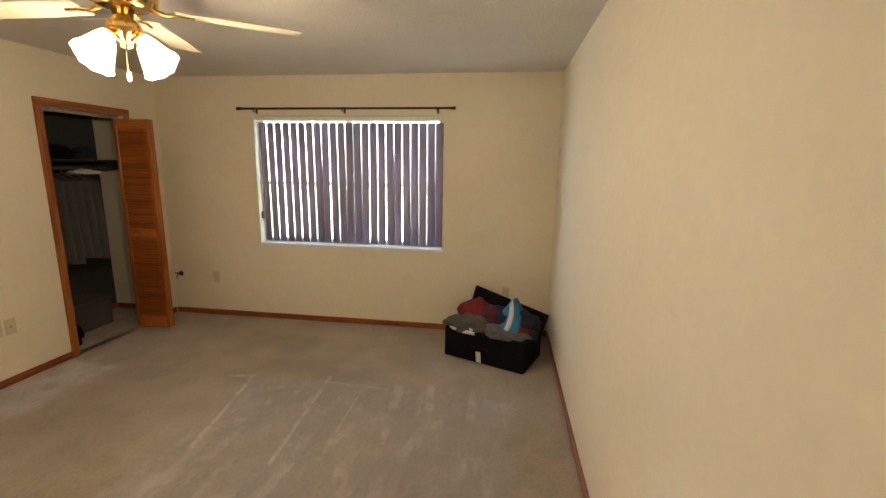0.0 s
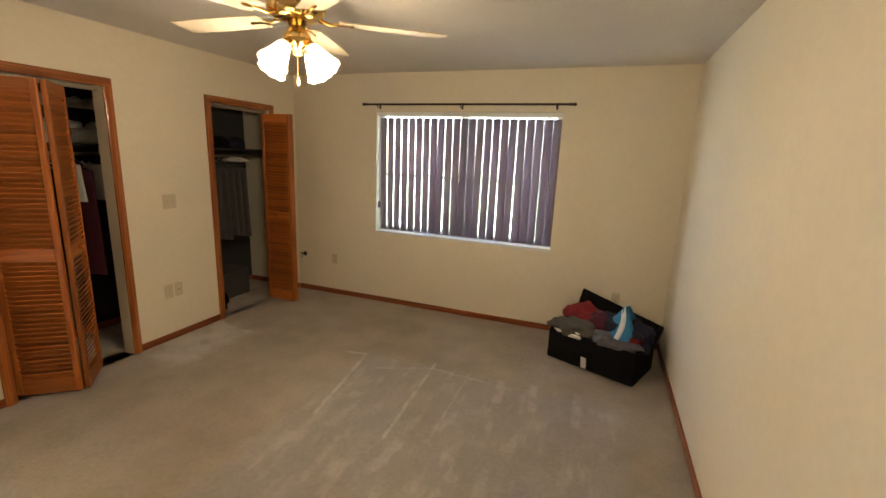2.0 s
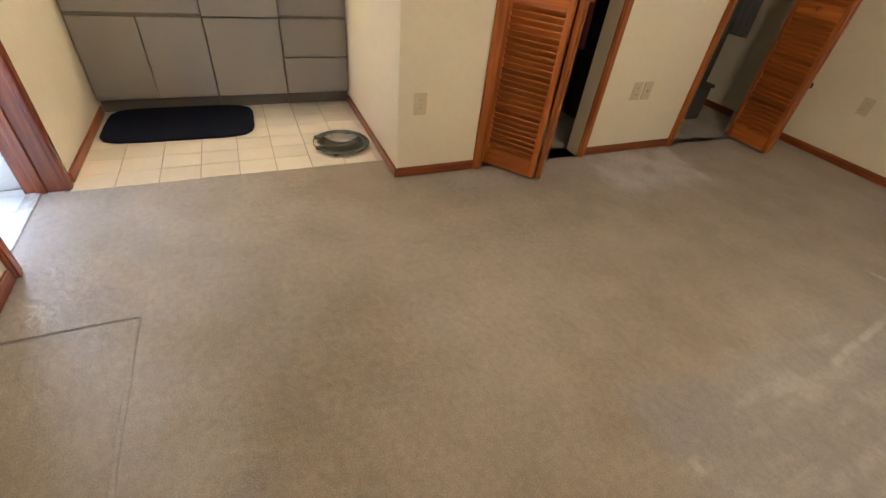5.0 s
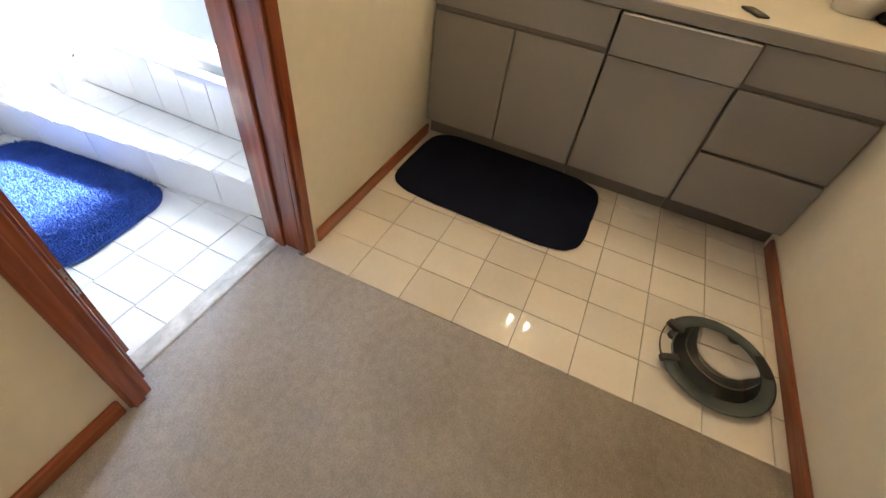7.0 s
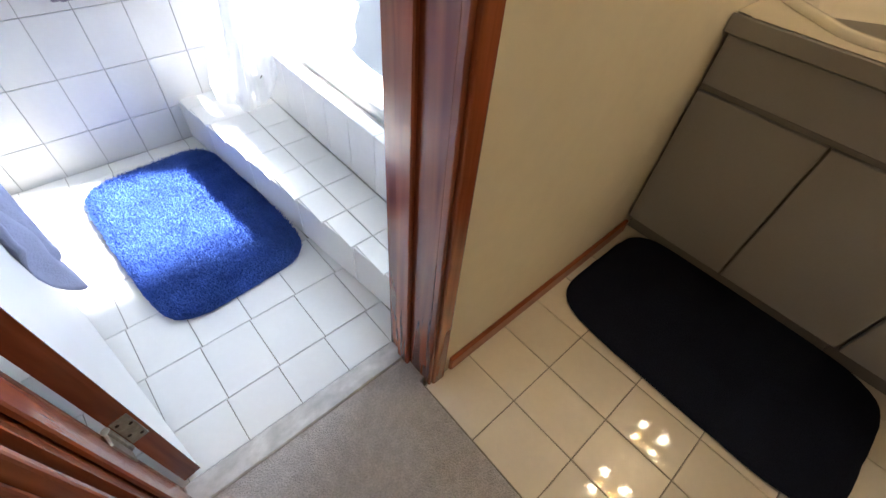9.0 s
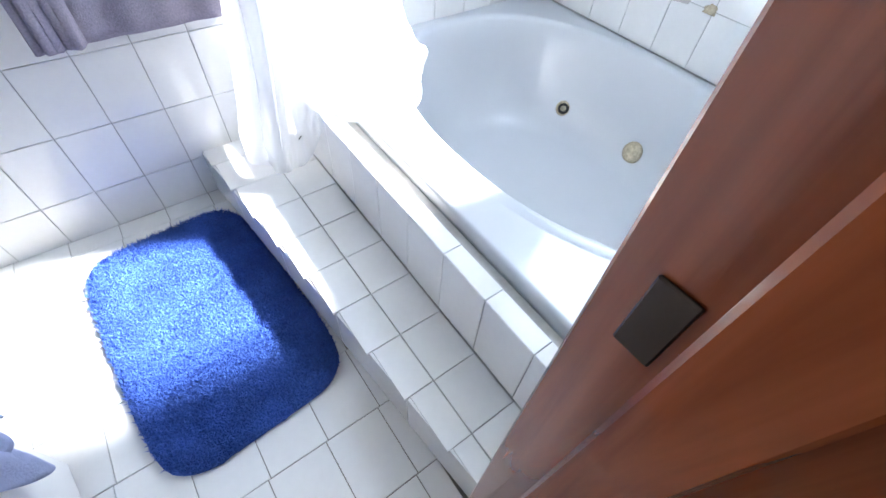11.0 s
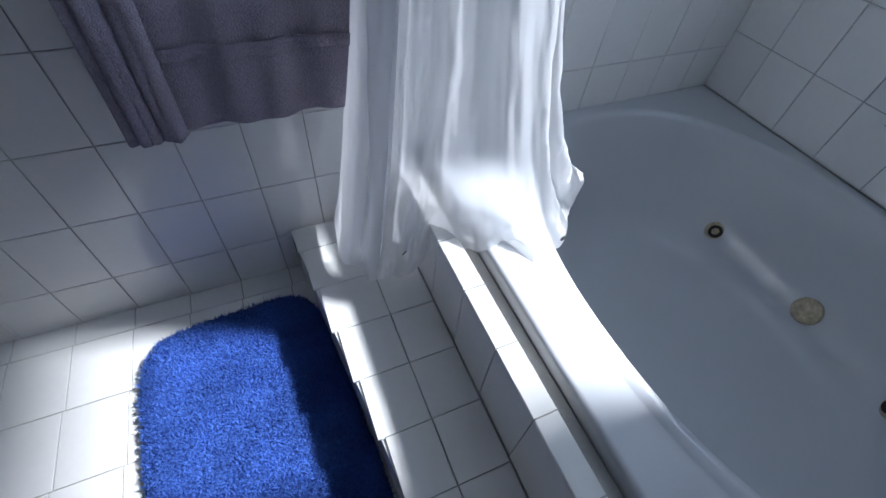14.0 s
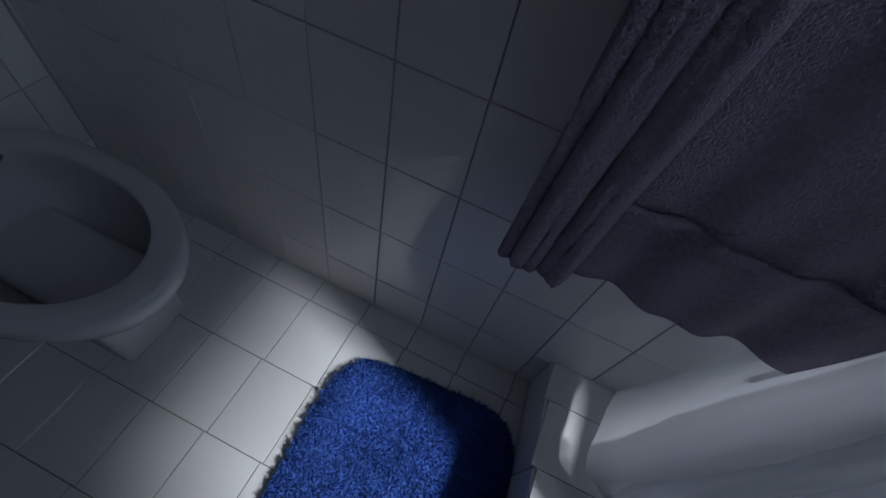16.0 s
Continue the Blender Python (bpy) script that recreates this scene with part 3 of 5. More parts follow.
def leaf_at(p0, p1, label, knob=0):
    a = math.degrees(math.atan2(p1[1] - p0[1], p1[0] - p0[0]))
    return leaf("bifold_leaf", label, pose(p0[0], p0[1], 0.015, 0, 0, a), knob)


leaf_at((-3.055, 1.935), (-2.775, 2.15), "orange-stained louvred bifold leaf, half open")
leaf_at((-2.762, 2.172), (-3.02, 2.41), "orange-stained louvred bifold leaf folded behind its mate", -1)
leaf_at((-3.04, 4.195), (-2.68, 4.205), "orange-stained louvred bifold leaf folded fully open", -1)
leaf_at((-3.04, 4.232), (-2.68, 4.240), "orange-stained louvred bifold leaf folded against its mate")

# ---- bath door ----
dr = tagged(thing("door_3", "red-brown stained trim of the open bathroom door", "door trim"), kind="structure")
part("jamb", box(DX0 - 0.02, DX0, BYN - 0.010, -0.262, 0.0, HD, 0.002), M_RED, dr)
part("stop", box(DX0, DX0 + 0.012, -0.375, -0.330, 0.0, HD, 0.003), M_RED, dr)
part("jamb", box(DX1, DX1 + 0.02, BYN - 0.002, -0.31, 0.0, HD), M_RED, dr)
part("stop", box(DX1 - 0.012, DX1, -0.375, -0.330, 0.0, HD, 0.003), M_RED, dr)
part("head_jamb", box(DX0 - 0.02, DX1 + 0.02, BYN - 0.002, -0.287, HD, HD + 0.02), M_REDX, dr)
bb = box(DX0 - 0.046, DX0 - 0.006, YAS, YAS + 0.014, 0.0, HD, 0.005, 2)
part("casing", bb, M_RED, dr)
part("jamb_edge", box(DX0 - 0.006, DX0 + 0.004, -0.262, YAS + 0.008, 0.0, HD, 0.004, 2), M_RED, dr)
bb = box(DX1 + 0.006, DX1 + 0.066, YS, YS + 0.016, 0.0, HD, 0.005, 2)
box(DX1 + 0.03, DX1 + 0.060, YS + 0.016, YS + 0.024, 0.0, HD, 0.004, 2, bm=bb)
part("casing", bb, M_RED, dr)
part("head_casing", box(DX0 - 0.066, DX1 + 0.066, -0.285, -0.268, HD + 0.021, HD + 0.075, 0.005, 2), M_REDX, dr)
part("strike_plate", box(DX0 + 0.0, DX0 + 0.003, -0.400, -0.380, 0.935, 0.985, 0.001), M_DARK, dr, "dark metal strike plate")
lf = thing("bath_door_leaf", "white-faced bathroom door with red-brown edges, standing open", "door", at=(-2.690, -0.428, 0.012), rz=8)
part("face_panel", box(-0.0, 0.006, -0.60, -0.002, 0.002, 2.0, 0.002), M_WHITE, lf, "white painted face")
part("face_panel", box(0.029, 0.035, -0.60, -0.002, 0.002, 2.0, 0.002), M_WHITE, lf, "white painted face")
part("core", box(0.006, 0.029, -0.599, -0.0, 0.0, 2.0), M_RED, lf, "red-brown stained edge")
part("hinge_edge", box(-0.001, 0.036, -0.002, 0.0015, 0.0, 2.0), M_RED, lf, "red-brown stained edge")
for z in (0.26, 1.02, 1.78):
    h = part("hinge", box(0.004, 0.033, 0.0015, 0.004, z, z + 0.09, 0.001), M_STEEL, lf, "worn steel butt hinge")
    part("knuckle", moved(lathe([(0, 0), (0.007, 0), (0.007, 0.09), (0, 0.09)], 12), pose(0.040, 0.008, z)), M_STEEL, h)
    part("plate", box(0.040, 0.045, 0.012, 0.040, z, z + 0.09, 0.001), M_STEEL, h)
    for sx, sz in ((0.011, 0.015), (0.026, 0.030), (0.011, 0.060), (0.026, 0.076)):
        part("screw", moved(lathe([(0, 0.0015), (0.0035, 0.001), (0.0035, 0), (0, 0)], 8), pose(sx, 0.004, z + sz, -90)), M_DARK, h, "dark screw head")
kb = part("door_knob", moved(lathe([(0, 0.06), (0.018, 0.058), (0.026, 0.045), (0.022, 0.03), (0.010, 0.022), (0.010, 0.006), (0.028, 0.004), (0.028, 0), (0, 0)], 18), pose(0, -0.54, 0.95, 0, -90)), M_BRASS, lf, "brass door knob", True)

# ---- bedroom window ----
win = tagged(thing("window_1", "white-framed sliding bedroom window in daylight", "window"), kind="structure")
for x0, x1, z0, z1 in ((WX0, WX0 + 0.045, WZ0 + 0.03, WZ1), (WX1 - 0.045, WX1, WZ0 + 0.03, WZ1), ((WX0 + WX1) / 2 - 0.03, (WX0 + WX1) / 2 + 0.03, WZ0 + 0.075, WZ1 - 0.045)):
    part("window_frame", box(x0, x1, YN + 0.085, YN + 0.13, z0, z1, 0.003), M_WHITE, win)
for z0, z1 in ((WZ0 + 0.03, WZ0 + 0.075), (WZ1 - 0.045, WZ1), (1.42, 1.45)):
    part("window_frame", box(WX0 + 0.045, WX1 - 0.045, YN + 0.088, YN + 0.127, z0, z1, 0.003), M_WHITE, win)
part("window_sill", box(WX0, WX1, YN - 0.012, YN + 0.15, WZ0, WZ0 + 0.028, 0.004), M_WHITE, win)
for x0, x1 in ((WX0 + 0.045, (WX0 + WX1) / 2 - 0.03), ((WX0 + WX1) / 2 + 0.03, WX1 - 0.045)):
    g = part("pane", box(x0, x1, YN + 0.105, YN + 0.109, WZ0 + 0.075, WZ1 - 0.045), M_GLASS, win)
    g.visible_shadow = False

# unseen eave, added to block direct sun through the north window
eave = tagged(new("roof_eave", mesh_of("roof_eave", box(XM - 0.3, XR + 0.4, YN + 0.16, YN + 0.80, ZC + 0.02, ZC + 0.12, 0.004), M_WHITE)), "unseen white eave added to keep sun off the bedroom window", "eave", kind="structure")

# vertical blind
bl = thing("vertical_blind", "mauve vertical blind with slanted vanes and white headrail", "blind")
part("headrail", box(WX0 + 0.004, WX1 - 0.004, YN + 0.012, YN + 0.052, WZ1 - 0.042, WZ1 - 0.004, 0.004), M_WHITE, bl, "white headrail")
NV = 23
vane_h = WZ1 - 0.062 - WZ0 - 0.05


def vane_surface(u, v):
    x = (u - 0.5) * 0.089
    return (x, 0.006 * (1 - (2 * u - 1) ** 2), (v - 1) * vane_h)


vane_mesh = mesh_of("vane", sheet(vane_surface, 4, 1, 0.0009), M_VANE, True)
clip_mesh = mesh_of("clip", box(-0.007, 0.007, -0.003, 0.003, 0.0, 0.020, 0.002), M_WHITE)
for k in range(NV):
    x = WX0 + 0.075 + k * (WX1 - WX0 - 0.115) / (NV - 1)
    ang = 162.3 - 2 * k / (NV - 1) + random.uniform(-0.25, 0.25)
    if k in (8, 9, 11):
        ang += 2.5
    elif k in (7, 10, 12):
        ang += 4.5
    for nm, me, z in (("vane", vane_mesh, WZ1 - 0.062), ("vane_clip", clip_mesh, WZ1 - 0.062)):
        o = new(nm, me)
        o.parent = bl
        o.matrix_basis = pose(x, YN + 0.032, z, 0, random.uniform(-0.4, 0.4), ang)
part("wand", tube([(WX0 + 0.035, YN + 0.01, WZ1 - 0.05), (WX0 + 0.037, YN + 0.008, 1.15)], 0.005, 8), M_WHITE, bl, "white control wand")
part("wand_weight", moved(lathe([(0, 0), (0.016, 0.003), (0.018, 0.05), (0.012, 0.075), (0, 0.078)], 12), pose(WX0 + 0.037, YN + 0.008, 1.07)), M_VANE, bl, "grey cord weight", True)

rod = thing("curtain_rod", "dark bronze curtain rod with ball finials over the window", "curtain rod")
part("pole", tube([(-2.01, YN - 0.07, 2.145), (0.01, YN - 0.07, 2.145)], 0.010, 12), M_DARK, rod)
for x, s in ((-2.01, 1), (0.01, -1)):
    part("finial", moved(lathe([(0, 0.065), (0.010, 0.060), (0.017, 0.045), (0.010, 0.028), (0.014, 0.018), (0.012, 0), (0, 0)], 14), pose(x, YN - 0.07, 2.145, 0, -90 * s)), M_DARK, rod, "", True)
for x in (-1.90, -1.0, -0.10):
    bb = box(x - 0.010, x + 0.010, YN - 0.004, YN, 2.105, 2.165, 0.002)
    tube([(x, YN - 0.004, 2.125), (x, YN - 0.05, 2.118), (x, YN - 0.074, 2.132)], 0.005, 8, bm=bb)
    part("bracket", bb, M_DARK, rod)

# ---- ceiling fan ----
FX, FY = -0.93, 2.16
DZ = -0.055
fan = thing("ceiling_fan", "brass ceiling fan with cream blades and four lit glass shades", "ceiling fan", at=(FX, FY, 0))
part("canopy", lathe([(0, ZC), (0.075, ZC), (0.072, ZC - 0.03), (0.035, ZC - 0.055), (0.014, ZC - 0.06), (0.014, 2.33), (0, 2.33)], 24), M_BRASS, fan, "", True)
part("motor", moved(lathe([(0, 2.385), (0.06, 2.385), (0.115, 2.365), (0.125, 2.33), (0.12, 2.285), (0.09, 2.262), (0.05, 2.255), (0, 2.255)], 28), pose(0, 0, DZ)), M_BRASS, fan, "polished brass motor housing", True)
for k in range(5):
    a = 37 + 72 * k
    bb = sheet(lambda u, v: (0.175 + 0.475 * u, (v - 0.5) * (0.10 + 0.035 * math.sin(math.pi * min(u * 0.62 + 0.1, 1))), 0.012 * (v - 0.5) * 2 * 0.6), 12, 4, 0.006)
    bl2 = part("blade", moved(bb, pose(0, 0, 2.262 + DZ, 0, 0, a)), M_BLADE, fan)
    bb = tube([(0.09, 0, 0), (0.14, 0.0, -0.012), (0.19, 0.0, -0.004), (0.24, 0, -0.006)], 0.009, 8)
    lathe([(0, -0.012), (0.022, -0.010), (0.022, -0.004), (0, -0.004)], 12, bm=bb)
    part("blade_arm", moved(bb, pose(0, 0, 2.268 + DZ, 0, 0, a)), M_BRASS, fan, "brass blade bracket", True)
part("light_kit", moved(lathe([(0, 2.255), (0.04, 2.255), (0.032, 2.225), (0.055, 2.205), (0.06, 2.175), (0.042, 2.150), (0.018, 2.135), (0.020, 2.120), (0, 2.112)], 24), pose(0, 0, DZ)), M_BRASS, fan, "brass light kit", True)


def shade_profile():
    out = [(0.020, 0.0), (0.030, -0.008), (0.040, -0.035), (0.052, -0.075), (0.062, -0.105), (0.072, -0.122)]
    return out + [(r - 0.003, z) for r, z in reversed(out)]


def shade_mesh():
    bb = lathe(shade_profile(), 32)
    for v in bb.verts:
        a = math.atan2(v.co.y, v.co.x)
        r = math.hypot(v.co.x, v.co.y)
        k = 1 + 0.025 * math.cos(8 * a) * min(1, max(0, -v.co.z / 0.12)) ** 2
        v.co.x, v.co.y = v.co.x * k, v.co.y * k
        if v.co.z < -0.10:
            v.co.z -= 0.002 * math.cos(8 * a)
    return bb


for k in range(4):
    a = -2 + 90 * k
    m = pose(0, 0, DZ, 0, 0, a) @ pose(0.074, 0, 2.150, 0, -40) @ Matrix.Diagonal((0.88, 0.88, 0.98, 1))
    arm = tube([(0.040, 0, 2.18), (0.06, 0, 2.185), (0.072, 0, 2.170), (0.074, 0, 2.150)], 0.008, 8)
    part("lamp_arm", moved(arm, pose(0, 0, DZ, 0, 0, a)), M_BRASS, fan, "", True)
    sh = part("shade", moved(shade_mesh(), m), M_SHADE, fan, "lit frosted ruffled glass shade", True)
    part("fitter", moved(lathe([(0, 0.016), (0.018, 0.016), (0.026, 0.0), (0.026, -0.006), (0, -0.006)], 16), m), M_BRASS, sh, "", True)
part("pull_chain", tube([(0.015, -0.02, 2.075), (0.015, -0.02, 1.97)], 0.0018, 6), M_BRASS, fan)
part("pull_fob", moved(lathe([(0, 0), (0.005, 0.003), (0.008, 0.018), (0.005, 0.034), (0, 0.038)], 10), pose(0.015, -0.02, 1.935)), M_BLADE, fan, "cream pull-chain fob", True)

vent = thing("ceiling_vent", "white slatted air register in the ceiling", "air vent", at=(-1.83, 2.92, ZC))
part("frame", box(-0.15, 0.15, -0.09, -0.075, -0.010, -0.001, 0.003), M_WHITE, vent)
part("frame", box(-0.15, 0.15, 0.075, 0.09, -0.010, -0.001, 0.003), M_WHITE, vent)
part("frame", box(-0.15, -0.135, -0.075, 0.075, -0.010, -0.001, 0.003), M_WHITE, vent)
part("frame", box(0.135, 0.15, -0.075, 0.075, -0.010, -0.001, 0.003), M_WHITE, vent)
# dark sheet behind the slats, in place of the duct's shade
part("backing", box(-0.135, 0.135, -0.075, 0.075, -0.003, -0.001), M_HOLE, vent, "dark sheet standing for the unlit duct")
vs = mesh_of("slat", moved(box(-0.135, 0.135, -0.008, 0.008, -0.001, 0.001), pose(0, 0, 0, 40)), M_WHITE)
for k in range(7):
    o = new("slat", vs)
    o.parent = vent
    o.location = (0, -0.063 + k * 0.021, -0.008)


# ---- switches and outlets ----
def plate(name, label, at, normal, kind):
    """Wall plate; kind 'outlet', 'switch', 'double' or 'blank'."""
    rz = {"+x": 90, "-y": 0, "+y": 180, "-x": -90}[normal]
    t = thing(name, label, "wall plate", at=at, rz=rz)
    w = 0.058 if kind == "double" else 0.036
    part("cover", box(-w, w, -0.006, 0.0, -0.059, 0.059, 0.003, 2), M_PLATE, t)
    if kind == "outlet":
        for z in (-0.022, 0.022):
            r = part("receptacle", box(-0.016, 0.016, -0.008, -0.005, z - 0.015, z + 0.015, 0.002), M_PLATE, t)
            for x in (-0.007, 0.005):
                part("slot", box(x, x + 0.002, -0.0085, -0.0078, z - 0.004, z + 0.006), M_HOLE, r, "dark slot")
        part("screw", moved(lathe([(0, 0.0015), (0.003, 0.001), (0.003, 0), (0, 0)], 8), pose(0, -0.006, 0, 90)), M_STEEL, t)
    elif kind in ("switch", "double"):
        for x in ((0,) if kind == "switch" else (-0.023, 0.023)):
            part("toggle", moved(box(-0.005, 0.005, -0.014, -0.004, -0.007, 0.010, 0.002), pose(x, 0, 0, 14)), M_PLATE, t)
    else:
        part("jack", box(-0.008, 0.008, -0.009, -0.005, -0.008, 0.008, 0.002), M_STEEL, t, "metal cable jack")
    return t


plate("outlet", "almond plastic outlet low on the closet wall", (XC, 1.472, 0.425), "+x", "outlet")
plate("light_switch", "almond double switch plate between the closets", (XC, 3.065, 1.195), "+x", "double")
plate("outlet", "almond plastic outlet beside a cable plate", (XC, 2.985, 0.430), "+x", "outlet")
plate("cable_plate", "almond cable jack plate beside an outlet", (XC, 3.075, 0.430), "+x", "blank")
plate("outlet", "almond plastic outlet below the window wall", (-2.487, YN, 0.425), "-y", "outlet")
plate("outlet", "almond plastic outlet behind the suitcase", (0.59, YN, 0.42), "-y", "outlet")
plate("outlet", "almond plastic outlet low on the long wall", (XR, 1.93, 0.22), "-x", "outlet")
plate("light_switch", "almond switch plate on the alcove wall", (-4.05, YA, 1.07), "-y", "switch")
hold = thing("paper_holder_bracket", "small brass wall bracket inside the alcove", "bracket", at=(-3.31, YA, 1.02))
bb = moved(lathe([(0, 0), (0.022, 0), (0.020, 0.008), (0.010, 0.012), (0.010, 0.035), (0.016, 0.042), (0.014, 0.055), (0, 0.058)], 16), pose(0, 0, 0, 90))
part("post", bb, M_BRASS, hold, "", True)
vl = thing("water_valve", "small dark brass valve stub on the window wall", "valve", at=(-2.905, YN, 0.44))
part("escutcheon", moved(lathe([(0, 0.0), (0.028, 0.0), (0.024, 0.008), (0.009, 0.010), (0.009, 0.05), (0, 0.05)], 16), pose(0, 0, 0, 90)), M_DARK, vl, "", True)
part("spout", tube([(0, -0.045, 0), (0.0, -0.06, -0.01), (0.0, -0.065, -0.04)], 0.008, 10), M_STEEL, vl, "", True)
part("handle", box(-0.030, 0.030, -0.058, -0.050, 0.010, 0.022, 0.004, 2), M_DARK, vl)

# ---- suitcase in the corner ----
sc = thing("suitcase", "open black soft suitcase heaped with clothes in the corner", "suitcase", at=(0.072, 4.078, 0.0), rz=-22.5)
SL, SD, SHH = 0.73, 0.43, 0.265
bb = box(0.0, SL, 0.0, 0.03, 0.004, SHH, 0.012, 2)
part("front_side", bb, M_BLACK, sc)
part("back_side", box(0.0, SL, SD - 0.03, SD, 0.004, SHH, 0.012, 2), M_BLACK, sc)
part("end_side", box(0.0, 0.03, 0.028, SD - 0.028, 0.004, SHH, 0.012, 2), M_BLACK, sc)
part("end_side", box(SL - 0.03, SL, 0.028, SD - 0.028, 0.004, SHH, 0.012, 2), M_BLACK, sc)
part("base", box(0.028, SL - 0.028, 0.028, SD - 0.028, 0.004, 0.03), M_BLACK, sc)
part("zip_edge", tube([(0.015, 0.015, SHH + 0.003), (SL - 0.015, 0.015, SHH + 0.003), (SL - 0.015, SD - 0.015, SHH + 0.003), (0.015, SD - 0.015, SHH + 0.003), (0.015, 0.016, SHH + 0.003)], 0.006, 6), M_BLACK, sc, "black zip edge")
lid = moved(box(0, SL, -0.02, 0.04, 0.0, 0.34, 0.015, 2), pose(0, SD - 0.005, SHH - 0.06, -32))
for v in lid.verts:
    v.co.z -= 0.75 * max(0.0, v.co.z - SHH) * (v.co.x / SL)
part("lid", lid, M_BLACK, sc, "black lid leaning back")
part("handle", tube([(0.27, -0.004, 0.14), (0.28, -0.03, 0.15), (0.40, -0.03, 0.15), (0.41, -0.004, 0.14)], 0.009, 8), M_BLACK, sc, "black carry handle", True)
part("tag", moved(box(-0.022, 0.022, -0.002, 0.002, -0.10, 0.0, 0.001), pose(0.335, -0.020, 0.115, 10)), M_BOX, sc, "white airline luggage tag")
for x, y in ((0.06, 0.06), (SL - 0.06, 0.06)):
    part("foot", moved(lathe([(0, 0), (0.014, 0), (0.012, 0.006), (0, 0.006)], 10), pose(x, y, 0)), M_HOLE, sc)


def crumple(cx, cy, cz, sx, sy, sz, seed, rough=0.35):
    """A crumpled heap of cloth."""
    b = bmesh.new()
    bmesh.ops.create_icosphere(b, subdivisions=4, radius=1.0)
    off = Vector((seed * 3.7, seed * 1.3, seed * 2.1))
    for v in b.verts:
        p = v.co.normalized()
        k = 1 + rough * noise.noise(p * 1.8 + off) + rough * 0.5 * noise.noise(p * 4.5 + off) + rough * 0.3 * abs(noise.noise(p * 8 + off))
        v.co = Vector((p.x * sx * k, p.y * sy * k, (p.z if p.z > -0.35 else -0.35) * sz * k))
    return moved(b, pose(cx, cy, cz, 0, 0, seed * 37 % 60 - 30))


SM = pose(0.072, 4.078, 0.040, 0, 0, -22.5)
for nm, mt, lab, c in (
        ("folded_shirt", M_OLIVE, "crumpled grey-green shirt in the suitcase", (0.19, 0.12, 0.235, 0.20, 0.13, 0.085, 1)),
        ("red_shirt", M_RED_CLOTH, "crumpled red shirt in the suitcase", (0.17, 0.29, 0.29, 0.18, 0.11, 0.12, 2)),
        ("maroon_shirt", M_MAROON, "crumpled maroon shirt in the suitcase", (0.32, 0.25, 0.27, 0.17, 0.12, 0.11, 3)),
        ("white_shirt", M_WHITECLOTH, "white shirt edge hanging over the suitcase rim", (0.17, 0.022, 0.215, 0.15, 0.028, 0.028, 4)),
        ("grey_sweater", M_GREYCLOTH, "rolled grey sweater in the suitcase", (0.45, 0.08, 0.235, 0.11, 0.08, 0.065, 5)),
        ("red_sock", M_RED_CLOTH, "small red garment in the suitcase", (0.63, 0.17, 0.27, 0.08, 0.07, 0.06, 6)),
        ("dark_jacket", M_NAVY, "dark jacket heaped in the suitcase", (0.53, 0.27, 0.25, 0.23, 0.14, 0.16, 7)),
        ("grey_sock", M_GREYCLOTH, "grey bundled socks in the suitcase", (0.60, 0.08, 0.235, 0.12, 0.07, 0.045, 8))):
    o = solid(nm, crumple(*c), mt, lab, "clothes", "clothes in the suitcase", True)
    o.matrix_world = SM
jk = thing("blue_jacket", "bright blue jacket sleeve with a white stripe over the heap", "jacket")
jk.matrix_world = SM


def sleeve(off, half, lift):
    def f(u, v):
        y = 0.06 + 0.26 * u
        z = 0.27 + 0.21 * math.sin(min(u * 1.25, 1) * math.pi / 2) + lift
        w = 1.1 * half * (1 + 0.25 * math.sin(5 * u + off))
        x = 0.535 + off + (v - 0.5) * 2 * w + 0.02 * math.sin(6 * u)
        return (x, y, z + 0.014 * math.sin(9 * v + 4 * u) - 0.09 * (2 * v - 1) ** 2 * (half / 0.075))
    return f


part("sleeve", sheet(sleeve(0, 0.075, 0), 16, 12, 0.01), M_TEAL, jk, "", True)
part("stripe", sheet(sleeve(0.0, 0.017, 0.012), 16, 4, 0.004), M_WHITECLOTH, jk, "white stripe", True)

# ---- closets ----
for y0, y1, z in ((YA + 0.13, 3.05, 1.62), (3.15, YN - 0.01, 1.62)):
    sh = thing("closet_shelf", "closet shelf darkened in colour for shade, with a hanging rail", "shelf")
    # board takes the shade-darkened closet colour
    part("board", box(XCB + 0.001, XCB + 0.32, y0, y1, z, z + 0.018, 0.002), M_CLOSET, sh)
    part("rail", tube([(XCB + 0.27, y0, z - 0.06), (XCB + 0.27, y1, z - 0.06)], 0.014, 10), M_STEEL, sh, "metal hanging rail")
    for yy in (y0 + 0.02, (y0 + y1) / 2, y1 - 0.02):
        part("bracket", box(XCB + 0.001, XCB + 0.29, yy - 0.004, yy + 0.004, z - 0.08, z - 0.001), M_STEEL, sh)


def garment(y, mat, length, seed, label):
    t = thing("hanging_garment", label, "garment", "clothes hanging in the closets", at=(XCB + 0.27, y, 1.56))
    rnd = random.Random(seed)

    def f(u, v):
        a = 2 * math.pi * u
        w = 0.19 + 0.03 * v
        sx, sy = math.cos(a), math.sin(a)
        drop = -0.05 - 0.07 * abs(sx) if v < 0.02 else -0.05 - length * v
        r = (0.22 if v < 0.02 else 1) * w
        fold = 0.010 * math.sin(5 * a + seed) * v
        return (sx * (r if v >= 0.02 else w * 0.55), sy * (0.028 + fold + 0.01 * v), drop)
    part("cloth", sheet(f, 28, 12), mat, t, "", True)
